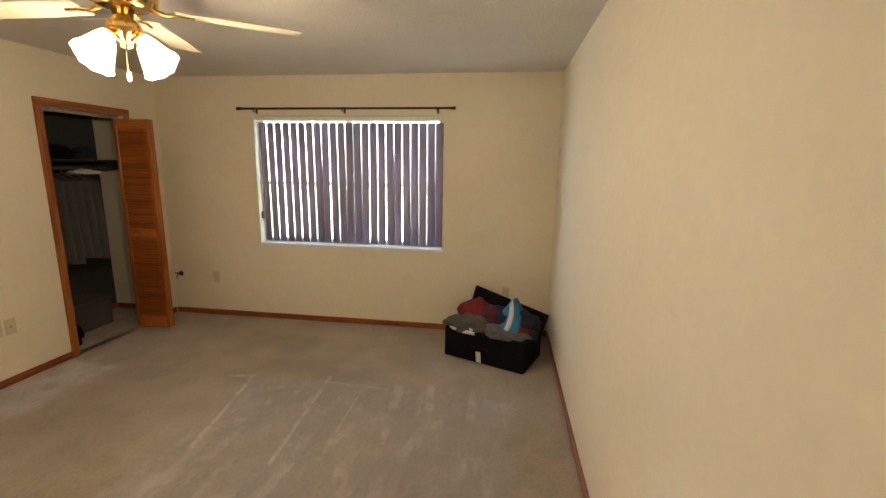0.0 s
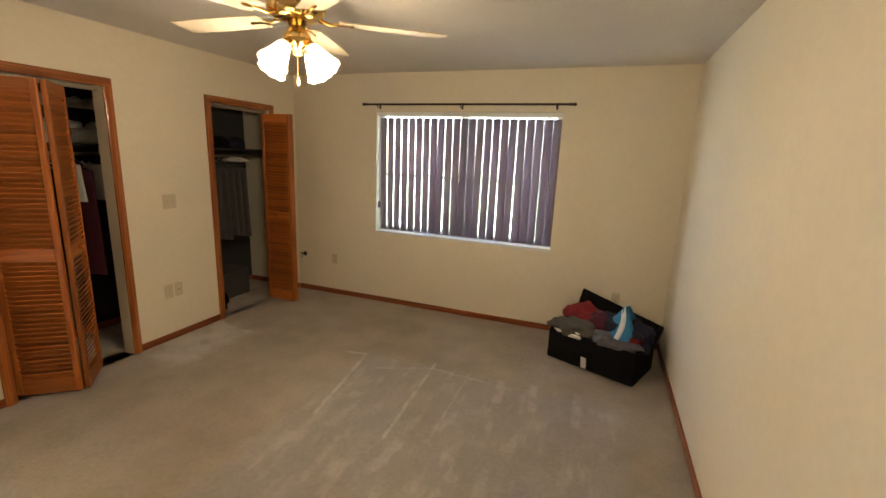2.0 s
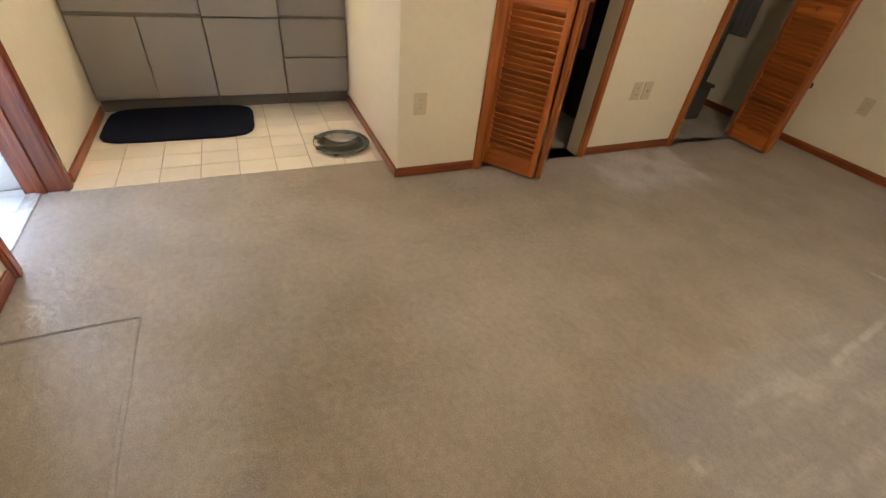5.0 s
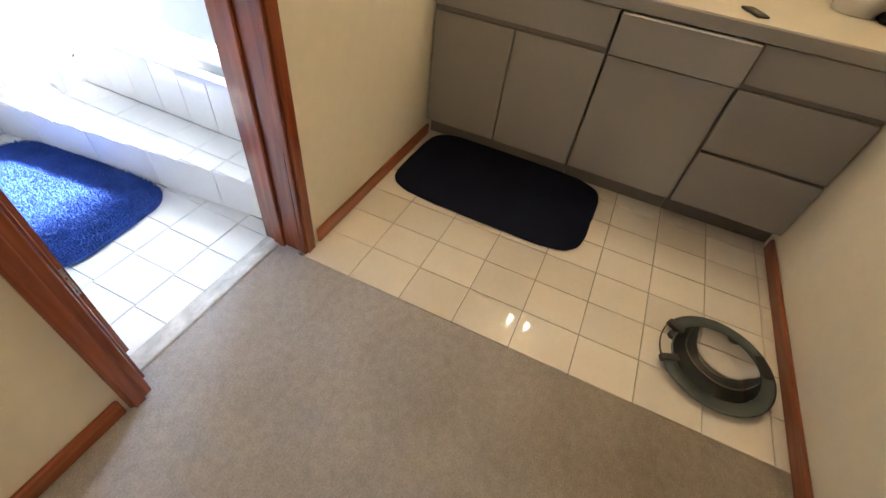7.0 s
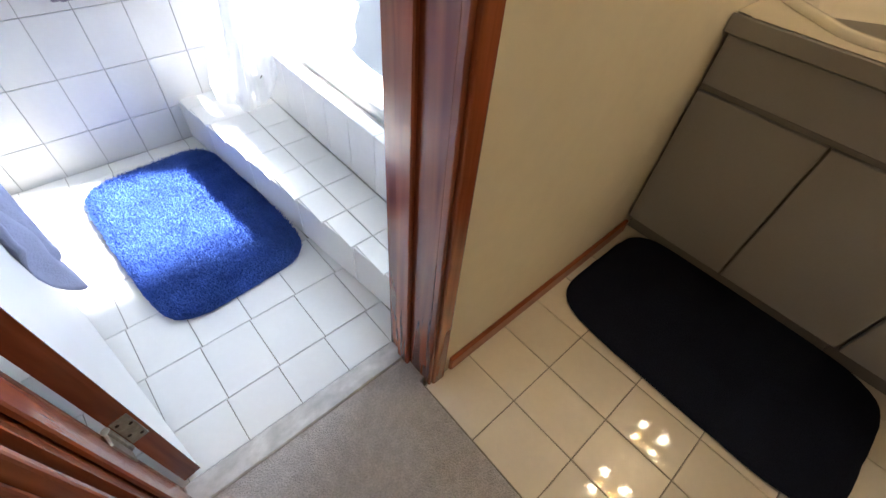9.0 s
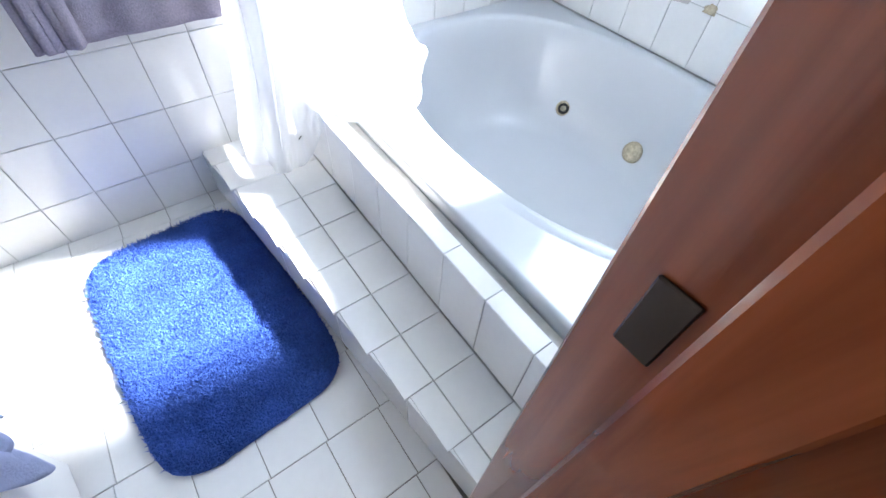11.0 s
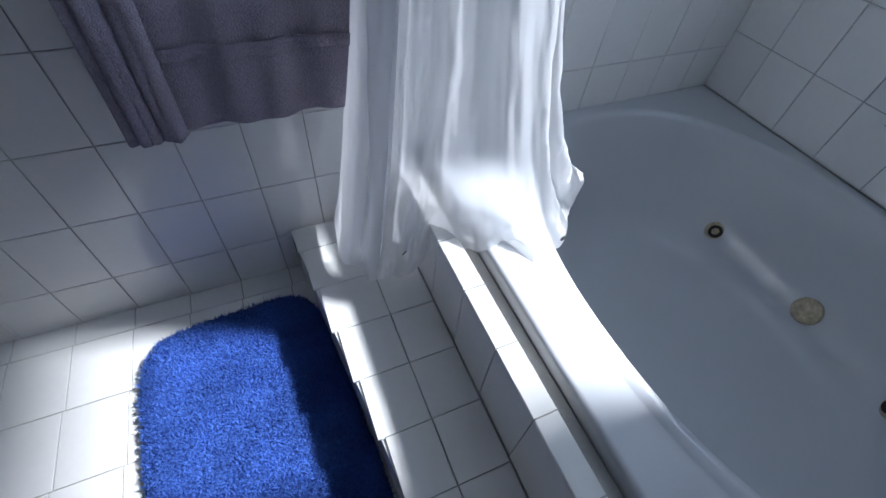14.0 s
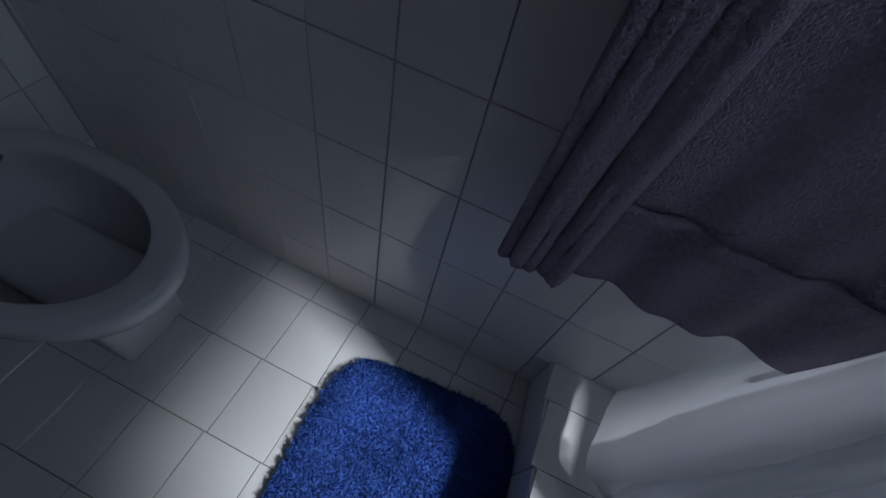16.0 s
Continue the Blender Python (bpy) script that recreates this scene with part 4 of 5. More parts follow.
    part("hanger", tube([(0, 0, 0.0), (0.012, 0, 0.012), (0, 0, 0.0), (0, 0, -0.04), (-0.16, 0, -0.10), (0.16, 0, -0.10), (0, 0, -0.04)], 0.003, 6), M_STEEL, t, "wire hanger")
    return t


gm = (M_NAVY, M_BLACK, M_MAROON, M_OLIVE, M_NAVY, M_BLACK)
for k in range(12):
    if k in (7, 9):
        garment(2.06 + 0.078 * k, M_WHITECLOTH, 0.30, k, "short white garment on a hanger in the closet")
    else:
        garment(2.06 + 0.078 * k, gm[k % 6], 0.85 + 0.2 * ((k * 7) % 5) / 5, k, "dark garment on a hanger in the closet")
for k in range(3):
    garment(3.24 + 0.07 * k, (M_BLACK, M_NAVY, M_BLACK)[k], 1.0, 20 + k, "black garment on a hanger in the closet")
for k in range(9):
    garment(3.52 + 0.085 * k, M_SHADEDGREY, 0.78 + 0.02 * (k % 3), 40 + k, "grey garment on a hanger, darkened in colour for closet shade")
for k, (x, y, mt) in enumerate(((-3.60, 2.15, M_WHITECLOTH), (-3.58, 2.36, M_BLACK), (-3.60, 2.55, M_WHITECLOTH), (-3.56, 3.62, M_NAVY), (-3.54, 3.85, M_BLACK), (-3.56, 4.10, M_BLACK), (-3.56, 4.33, M_NAVY), (-3.58, 2.85, M_WHITECLOTH))):
    o = solid("folded_clothes", crumple(x, y, 1.675, 0.11, 0.10, 0.09, 11 + k, 0.25), mt, "crumpled clothes piled on the closet shelf", "clothes", "clothes on the closet shelves", True)
solid("white_cloth", crumple(-3.46, 4.24, 1.515, 0.13, 0.11, 0.035, 64, 0.3), M_WHITECLOTH, "white cloth thrown over the hanging garments", "cloth", "", True)
sb = thing("shoe_shelf", "wire shelf with white items inside the louvred closet", "shelf")
for z in (1.74, 1.92):
    for k in range(6):
        tube_b = tube([(XCB + 0.03 + 0.05 * k, 2.52, z), (XCB + 0.03 + 0.05 * k, 3.04, z)], 0.003, 6)
        part("wire", tube_b, M_WHITE, sb)
    for yy in (2.53, 3.03):
        part("support", box(XCB + 0.001, XCB + 0.29, yy - 0.004, yy + 0.004, z - 0.012, z - 0.003), M_WHITE, sb)
for k, (y, z) in enumerate(((2.62, 1.77), (2.76, 1.77), (2.92, 1.77), (2.60, 1.95), (2.80, 1.95), (2.95, 1.95))):
    o = solid("white_shoe", crumple(-3.60, y, z, 0.12, 0.045, 0.045, 50 + k, 0.2), M_WHITECLOTH, "white shoe on the closet wire shelf", "shoe", "shoes in the closet", True)
solid("black_bag", crumple(-3.22, 3.62, 0.10, 0.14, 0.10, 0.16, 61, 0.25), M_BLACK, "slumped black bag on the closet floor", "bag", "", True)
bx = thing("storage_tote", "grey plastic tote on the closet floor, darkened in colour for shade", "storage box", at=(-3.55, 4.02, 0))
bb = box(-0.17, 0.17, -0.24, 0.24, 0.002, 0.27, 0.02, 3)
# tote takes the same shade-darkened grey
part("tub", bb, M_SHADEDGREY, bx)
part("lid", box(-0.18, 0.18, -0.25, 0.25, 0.27, 0.30, 0.008, 2), M_SHADEDGREY, bx, "grey lid")

# ---- vanity ----
VF = -4.17
cab = (((-0.247, 0.455), ((0.100, 0.585, (-0.240, 0.098)), (0.100, 0.585, (0.104, 0.450)), (0.605, 0.735, (-0.240, 0.450))), "grey laminate sink cabinet with two doors"),
       ((0.456, 0.905), ((0.100, 0.585, (0.460, 0.900)),), "grey laminate cabinet with one door and an open drawer"),
       ((0.906, 1.348), ((0.100, 0.335, (0.911, 1.343)), (0.347, 0.585, (0.911, 1.343)), (0.605, 0.735, (0.911, 1.343))), "grey laminate cabinet with three drawers"))
for n, ((y0, y1), fronts, lab) in enumerate(cab):
    t = thing("vanity_cabinet", lab, "cabinet", "vanity cabinets")
    if n == 1:
        bb = slab("x", XM + 0.002, VF - 0.022, (y0, y1), 0.10, 0.742, [(y0 + 0.02, y1 - 0.02, 0.61, 0.73)])
        box(XM + 0.002, XM + 0.01, y0 + 0.021, y1 - 0.021, 0.611, 0.729, bm=bb)
    else:
        bb = box(XM + 0.002, VF - 0.022, y0, y1, 0.10, 0.742)
    part("body", bb, M_GREYD, t, "dark grey carcass")
    part("toe_kick", box(XM + 0.004, VF - 0.075, y0 + 0.001, y1 - 0.001, 0.0, 0.099), M_GREYD, t, "recessed toe kick")
    for z0, z1, (a, c) in fronts:
        f = part("drawer_front" if c - a > 0.36 and n != 1 or z0 > 0.5 else "door", box(VF - 0.0205, VF, a, c, z0, z1, 0.002), M_GREY, t)
    part("pull_strip", box(VF - 0.0215, VF - 0.008, y0 + 0.004, y1 - 0.004, 0.588, 0.602), M_GREYD, t, "dark finger-pull groove")
    if n == 1:
        d = part("drawer", box(VF + 0.020, VF + 0.040, 0.460, 0.900, 0.600, 0.733, 0.002), M_GREY, t, "grey drawer pulled slightly open")
        part("drawer_box", box(VF - 0.30, VF + 0.020, 0.482, 0.494, 0.612, 0.700), M_BOX, d)
        part("drawer_box", box(VF - 0.30, VF + 0.020, 0.868, 0.880, 0.612, 0.700), M_BOX, d)
        part("drawer_base", box(VF - 0.30, VF + 0.020, 0.494, 0.868, 0.612, 0.620), M_BOX, d)
        part("drawer_edge", box(VF + 0.021, VF + 0.039, 0.462, 0.898, 0.7335, 0.737), M_WHITE, d, "pale strip along the top edge")

SX, SY, SA, SB = -4.452, 0.10, 0.235, 0.300


def ring_surface(outer, rings, seg=72):
    """Faces from an outer loop function through a list of loop functions of the angle."""
    b = bmesh.new()
    loops = [[b.verts.new(f(2 * math.pi * k / seg)) for k in range(seg)] for f in (outer, *rings)]
    for a, c in zip(loops, loops[1:]):
        for k in range(seg):
            n = (k + 1) % seg
            b.faces.new((a[k], a[n], c[n], c[k]))
    b.faces.new(loops[-1])
    return b


def rect_point(a, cx, cy, hx, hy, z):
    c, s = math.cos(a), math.sin(a)
    k = min(hx / abs(c) if abs(c) > 1e-9 else 1e9, hy / abs(s) if abs(s) > 1e-9 else 1e9)
    return (cx + c * k, cy + s * k, z)


def octa(a, k, z):
    """Angular sink outline with clipped corners."""
    c, s = math.cos(a), math.sin(a)
    r = min(1 / max(abs(c), 1e-6), 1 / max(abs(s), 1e-6), 1.42 / (abs(c) + abs(s)))
    return (SX + c * r * SA * k, SY + s * r * SB * k, z)


wt = thing("worktop", "cream laminate vanity worktop with grey front edge", "worktop")
b = bmesh.new()
seg = 72
lo = [[b.verts.new(f(2 * math.pi * k / seg + 0.0001)) for k in range(seg)] for f in (
    lambda a: rect_point(a, SX, SY, SX - XM - 0.002 if math.cos(a) < 0 else VF + 0.022 - SX, 0.345, 0.790), lambda a: octa(a, 0.97, 0.790), lambda a: octa(a, 0.97, 0.745))]
for a, c in zip(lo, lo[1:]):
    for k in range(seg):
        n = (k + 1) % seg
        b.faces.new((a[k], a[n], c[n], c[k]))
box(XM + 0.002, VF + 0.022, 0.4455, YA - 0.002, 0.745, 0.790, bm=b)
part("board", b, M_COUNTER, wt)
part("front_edge", box(VF + 0.0225, VF + 0.030, YAS + 0.002, YA - 0.002, 0.744, 0.7885, 0.003), M_GREY, wt, "grey laminate edge strip")
part("backsplash", box(XM + 0.0022, XM + 0.020, YAS + 0.002, YA - 0.002, 0.791, 0.885, 0.003), M_COUNTER, wt)
part("side_splash", box(XM + 0.021, VF - 0.02, YA - 0.018, YA - 0.002, 0.791, 0.885, 0.003), M_COUNTER, wt)
sk = thing("sink", "cream ceramic drop-in sink with clipped corners", "sink")
part("basin", ring_surface(lambda a: octa(a, 1.06, 0.791), [lambda a: octa(a, 1.04, 0.806), lambda a: octa(a, 0.96, 0.808), lambda a: octa(a, 0.91, 0.800), lambda a: octa(a, 0.84, 0.765), lambda a: octa(a, 0.74, 0.70), lambda a: octa(a, 0.40, 0.672), lambda a: octa(a, 0.08, 0.668)]), M_SINK, sk, "", True)
part("drain", moved(lathe([(0, 0.004), (0.018, 0.004), (0.022, 0), (0, 0)], 16), pose(SX, SY, 0.669)), M_CHROME, sk, "chrome drain", True)
fc = thing("sink_faucet", "chrome faucet with two knobs behind the sink", "faucet", at=(-4.725, 0.10, 0.792))
part("base", box(-0.025, 0.025, -0.10, 0.10, 0.0, 0.018, 0.008, 2), M_CHROME, fc)
part("spout", tube([(0, 0, 0.015), (0.01, 0, 0.06), (0.05, 0, 0.085), (0.11, 0, 0.075), (0.12, 0, 0.062)], 0.011, 10), M_CHROME, fc, "", True)
for y in (-0.08, 0.08):
    part("knob", moved(lathe([(0, 0.05), (0.016, 0.047), (0.020, 0.03), (0.012, 0.018), (0.014, 0), (0, 0)], 14), pose(0, y, 0.018)), M_CHROME, fc, "", True)
mr = thing("vanity_mirror", "frameless wall mirror above the vanity", "mirror")
part("glass", box(XM + 0.001, XM + 0.006, YAS + 0.03, YA - 0.03, 0.90, 2.02, 0.001), M_MIRROR, mr)
part("clip", box(XM + 0.006, XM + 0.010, 0.3, 0.33, 0.895, 0.912), M_CHROME, mr, "chrome clip")
part("clip", box(XM + 0.006, XM + 0.010, 0.9, 0.93, 0.895, 0.912), M_CHROME, mr, "chrome clip")
ph = thing("mobile_phone", "black mobile phone lying on the worktop", "phone", at=(-4.255, 0.848, 0.791), rz=-64)
part("shell", box(-0.021, 0.021, -0.052, 0.052, 0, 0.007, 0.003, 2), M_HOLE, ph)
part("screen", box(-0.018, 0.018, -0.035, 0.035, 0.0072, 0.0078), M_SCALEG, ph, "dark glass screen")


def bottle(name, label, x, y, r, h, mat, cap):
    t = thing(name, label, "bottle", "toiletries on the worktop", at=(x, y, 0.791))
    part("bottle_body", lathe([(0, 0), (r, 0), (r, h * 0.66), (r * 0.45, h * 0.78), (r * 0.42, h * 0.84), (0, h * 0.84)], 18), mat, t, "", True)
    part("cap", lathe([(0, h * 0.84), (r * 0.5, h * 0.84), (r * 0.5, h), (0, h)], 16), cap, t, "plastic cap", True)


for nm, lab, x, y, r, h, mt, cp in (
        ("red_bottle", "small red toiletry bottle near the sink", -4.445, 0.490, 0.016, 0.070, M_RED_CLOTH, M_WHITE),
        ("brown_bottle", "small dark brown bottle near the cotton balls", -4.430, 0.535, 0.010, 0.050, M_DARK, M_HOLE),
        ("pill_bottle", "wide pink pill bottle with a white cap", -4.605, 0.765, 0.033, 0.105, M_PINK, M_WHITE),
        ("pill_bottle", "slim pink pill bottle with a white cap", -4.600, 0.822, 0.021, 0.085, M_PINK, M_WHITE),
        ("oil_bottle", "yellowish clear bottle with a white cap", -4.598, 0.868, 0.023, 0.105, M_RUST, M_WHITE),
        ("lotion_bottle", "small pink lotion bottle behind the dark dish", -4.700, 0.560, 0.018, 0.090, M_PINK, M_WHITE)):
    bottle(nm, lab, x, y, r, h, mt, cp)
tr = thing("toiletry_dish", "round dark bowl among the toiletries", "dish", at=(-4.655, 0.650, 0.791))
part("dish", lathe([(0, 0.006), (0.030, 0.006), (0.044, 0.040), (0.048, 0.040), (0.034, 0.0), (0, 0.0)], 28), M_HOLE, tr, "", True)
for x, y, sz, sd_ in ((-4.412, 0.560, 0.014, 31), (-4.421, 0.592, 0.015, 32), (-4.442, 0.574, 0.013, 33)):
    solid("cotton_ball", crumple(x, y, 0.791 + sz * 0.35, sz, sz, sz, sd_, 0.15), M_WHITECLOTH, "small white cotton ball on the worktop", "cotton ball", "cotton balls on the worktop", True)
strap = [(-4.430 + 0.062 * math.cos(radians(q)), 0.668 + 0.056 * math.sin(radians(q)), 0.797) for q in range(-110, 111, 10)]
solid("bead_bracelet", tube(strap, lambda u: 0.0040 + 0.0010 * math.sin(u * 70), 8), M_RUST, "cream beaded bracelet lying open on the worktop", "bracelet", "", True)
for x, y, rz_ in ((-4.470, 0.745, 20), (-4.487, 0.795, 60)):
    solid("hair_clip", moved(box(-0.020, 0.020, -0.004, 0.004, 0.0, 0.006, 0.002), pose(x, y, 0.791, 0, 0, rz_)), M_OAKCLIP, "small orange-brown hair clip on the worktop", "hair clip", "hair clips on the worktop")
ts = thing("tissue_box", "white tub of tissues in the worktop corner", "tissue box", at=(-4.60, 1.20, 0.791))
part("tub", lathe([(0, 0), (0.075, 0), (0.088, 0.12), (0.082, 0.125), (0, 0.118)], 24), M_BOX, ts, "", True)
part("lid", lathe([(0, 0.135), (0.092, 0.135), (0.094, 0.125), (0, 0.125)], 24), M_WHITE, ts, "", True)
clh = solid("dark_pouch", crumple(-4.52, 1.29, 0.802, 0.05, 0.035, 0.025, 71, 0.2), M_BLACK, "small black pouch in the worktop corner", "pouch", "", True)

vlamp = thing("ceiling_light", "ceiling light with four lit globe bulbs above the vanity", "ceiling light", at=(-4.50, 0.51, ZC))
part("plate", lathe([(0, -0.002), (0.17, -0.002), (0.165, -0.02), (0, -0.025)], 32), M_BRASS, vlamp, "brass mounting plate", True)
for k in range(4):
    a = radians(45 + 90 * k)
    x, y = 0.12 * math.cos(a), 0.12 * math.sin(a)
    part("socket", moved(lathe([(0, 0), (0.02, 0), (0.02, -0.03), (0, -0.03)], 14), pose(x, y, -0.018)), M_BRASS, vlamp, "", True)
    part("bulb", moved(lathe([(0, 0.035), (0.012, 0.03), (0.022, 0.018), (0.03, 0), (0.022, -0.021), (0.0, -0.03)], 16), pose(x, y, -0.075)), M_GLOBE, vlamp, "lit clear globe bulb", True)


# ---- mats, scale ----
def round_mat(cx, cy, hx, hy, rad, h, mat, name, label, rz=0.0, fuzz=0.0, seed=0):
    b = bmesh.new()
    loops = []
    for inset, z in ((0.0, 0.0), (-0.004, h * 0.5), (0.006, h * 0.9), (0.03, h)):
        loop = []
        for k in range(96):
            a = 2 * math.pi * k / 96
            c, s = math.cos(a), math.sin(a)
            q = (abs(c) ** 5.5 + abs(s) ** 5.5) ** (1 / 5.5)
            j = fuzz * noise.noise(Vector((c * 9, s * 9, seed + z * 40)))
            loop.append(b.verts.new(((hx - inset + j) * c / q, (hy - inset + j) * s / q, z)))
        loops.append(loop)
    for a, c in zip(loops, loops[1:]):
        for k in range(96):
            n = (k + 1) % 96
            b.faces.new((a[k], a[n], c[n], c[k]))
    b.faces.new(loops[-1])
    t = thing(name, label, "bath mat", at=(cx, cy, 0.001), rz=rz)
    return t, b


t, b = round_mat(-3.985, 0.215, 0.265, 0.425, 0.05, 0.014, M_BLACKMAT, "black_mat", "black rectangular pile mat on the vanity tiles", -1.5, 0.003, 3)
part("mat_body", b, M_BLACKMAT, t, "", True)


def tufts(hx, hy, n, length, lean, seed):
    """Many small tufts of yarn standing on a mat."""
    rnd = np.random.RandomState(seed)
    x = rnd.uniform(-1, 1, n)
    y = rnd.uniform(-1, 1, n)
    keep = np.abs(x) ** 5.5 + np.abs(y) ** 5.5 < 0.97
    x, y = x[keep] * hx, y[keep] * hy
    n = len(x)
    a, w = rnd.uniform(0, 6.283, n), 0.0022
    dx, dy = lean * rnd.normal(0, 1, n), lean * rnd.normal(0, 1, n)
    L = length * rnd.uniform(0.6, 1.15, n)
    co = np.zeros((n, 3, 3))
    for k, s in ((0, -1), (1, 1)):
        co[:, k, 0], co[:, k, 1], co[:, k, 2] = x + s * w * np.cos(a), y + s * w * np.sin(a), 0.014
    co[:, 2, 0], co[:, 2, 1], co[:, 2, 2] = x + dx, y + dy, 0.014 + L
    me = bpy.data.meshes.new("tufts")
    me.from_pydata(co.reshape(-1, 3).tolist(), [], np.arange(3 * n).reshape(-1, 3).tolist())
    return me


BMX, BMY = -2.978, -1.226
t, b = round_mat(BMX, BMY, 0.240, 0.388, 0.06, 0.018, M_BLUEMAT, "blue_mat", "royal blue shag bath mat on white tiles", 4.0, 0.006, 5)
part("mat_body", b, M_BLUEMAT, t, "", True)
me = tufts(0.244, 0.392, 52000, 0.012, 0.005, 4)
me.materials.append(M_BLUEMAT)
o = new("yarn", me)
o.parent = t
tagged(o, "shaggy blue yarn tufts", kind="stuff")

sca = thing("bathroom_scale", "round glass bathroom scale with dark ring on the tiles", "bathroom scale", at=(-3.475, 1.135, 0.0), rz=20)


def arc_ring(a0, a1, profile, seg=44):
    """Part of a turned ring between two angles, closed at its ends."""
    b = bmesh.new()
    rows = [[b.verts.new((r * math.cos(a), r * math.sin(a), z)) for r, z in profile] for a in (radians(a0 + (a1 - a0) * k / seg) for k in range(seg + 1))]
    n = len(profile)
    for p, q in zip(rows, rows[1:]):
        for i in range(n):
            b.faces.new((p[i], p[(i + 1) % n], q[(i + 1) % n], q[i]))
    b.faces.new(rows[0])
    b.faces.new(rows[-1][::-1])
    return b


part("ring", arc_ring(-85, 215, ((0.134, 0.027), (0.170, 0.028), (0.177, 0.025), (0.176, 0.020), (0.134, 0.020))), M_SCALEG, sca, "dark grey-green rim", True)
for a in (-88, 218):
    part("bracket", moved(box(0.124, 0.181, -0.012, 0.012, 0.014, 0.034, 0.004, 2), pose(0, 0, 0, 0, 0, a)), M_HOLE, sca, "black moulded bracket")
for r in (0.136, 0.174):
    part("wire_edge", arc_ring(221, 269, ((r - 0.002, 0.026), (r + 0.002, 0.026), (r + 0.002, 0.021), (r - 0.002, 0.021)), 16), M_SCALEG, sca, "thin dark rim edge")
gp = part("glass_plate", lathe([(0, 0.0255), (0.133, 0.0255), (0.133, 0.0205), (0, 0.0205)], 48), M_GLASS, sca, "clear glass plate", True)
gp.visible_shadow = False
part("display", box(-0.040, 0.040, 0.134, 0.166, 0.0285, 0.032, 0.003), M_HOLE, sca, "dark display")
for k in range(4):
    a = radians(45 + 90 * k)
    part("foot", moved(lathe([(0, 0), (0.018, 0), (0.016, 0.014), (0, 0.014)], 12), pose(0.14 * math.cos(a), 0.14 * math.sin(a), 0.0)), M_HOLE, sca)

# ---- bathroom window ----
bw = tagged(thing("window_2", "small white-framed window high over the tub", "window"), kind="structure")
for y0, y1, z0, z1 in ((BW[0], BW[0] + 0.03, BW[2], BW[3]), (BW[1] - 0.03, BW[1], BW[2], BW[3]), (BW[0] + 0.03, BW[1] - 0.03, BW[2], BW[2] + 0.03), (BW[0] + 0.03, BW[1] - 0.03, BW[3] - 0.03, BW[3])):
    part("window_frame", box(BXW - 0.13, BXW - 0.09, y0, y1, z0, z1, 0.002), M_WHITE, bw)
BWM = 1.585                                   # meeting rail; the part below stands open
part("sash_rail", box(BXW - 0.125, BXW - 0.095, BW[0] + 0.03, BW[1] - 0.03, BWM, BWM + 0.028, 0.002), M_WHITE, bw)
part("pane", box(BXW - 0.112, BXW - 0.108, BW[0] + 0.03, BW[1] - 0.03, BWM + 0.028, BW[3] - 0.03), M_FROST, bw, "frosted glass pane")
for a, c in ((DX1 + 0.022, DX1 + 0.082),):
    part("bath_casing", box(a, c, BYN - 0.018, BYN - 0.0025, 0.0, HD, 0.005, 2), M_RED, dr)

# ---- step, curb and tub ----
STZ, CUX, CUZ, TUX, TUZ = 0.169, -3.474, 0.390, -3.562, 0.400


def edge_x(y):
    """Front edge of the step, which runs slightly out of square."""
    return -3.170 - 0.137 * (y - BYS) / (BYN - BYS)


b = bmesh.new()
v = [b.verts.new(p) for p in ((edge_x(BYS) - 0.006, BYS, -0.02), (edge_x(BYN) - 0.006, BYN, -0.02), (CUX - 0.005, BYN, -0.02), (CUX - 0.005, BYS, -0.02),
                              (edge_x(BYS) - 0.006, BYS, STZ - 0.005), (edge_x(BYN) - 0.006, BYN, STZ - 0.005), (CUX - 0.005, BYN, STZ - 0.005), (CUX - 0.005, BYS, STZ - 0.005))]
for f in ((0, 1, 5, 4), (4, 5, 6, 7), (2, 3, 7, 6), (0, 3, 2, 1), (1, 2, 6, 5), (0, 4, 7, 3)):
    b.faces.new([v[i] for i in f])
step = structure("step", b, M_GROUTW, "white tiled step in front of the tub", "step")
cb = box(-3.524, CUX - 0.006, BYS, BYN, 0.0, CUZ - 0.006)
box(TUX + 0.004, -3.5241, BYS, BYN, 0.0, CUZ - 0.026, bm=cb)
curb = structure("tub_curb", cb, M_GROUTW, "white tiled curb along the tub", "curb")
tub = thing("bathtub", "oval white whirlpool tub set in a tiled deck", "bathtub")
TCX, TCY, TA, TB = -4.145, -1.047, 0.448, 0.625
hx0, hx1, hy0, hy1 = TCX - (BXW + 0.001), (TUX - 0.001) - TCX, TCY - (BYS + 0.001), (BYN - 0.001) - TCY
corner = sorted(math.atan2(sy, sx) % (2 * math.pi) for sx, sy in ((hx1, hy1), (-hx0, hy1), (-hx0, -hy0), (hx1, -hy0)))
angs = sorted({*corner, *[2 * math.pi * k / 120 for k in range(120)]})


def deck(a, inset, z):
    c, s = math.cos(a), math.sin(a)
    k = min(((hx1 if c > 0 else hx0) - inset) / abs(c) if abs(c) > 1e-9 else 1e9, ((hy1 if s > 0 else hy0) - inset) / abs(s) if abs(s) > 1e-9 else 1e9)
    return Vector((TCX + c * k, TCY + s * k, z))


def bowl(a, k, z):
    c, s = math.cos(a), math.sin(a)
    r = 1.0 / ((abs(c) / TA) ** 2.25 + (abs(s) / TB) ** 2.25) ** (1 / 2.25)
    return Vector((TCX + c * r * k - 0.02 * (1 - k), TCY + s * r * k, z))


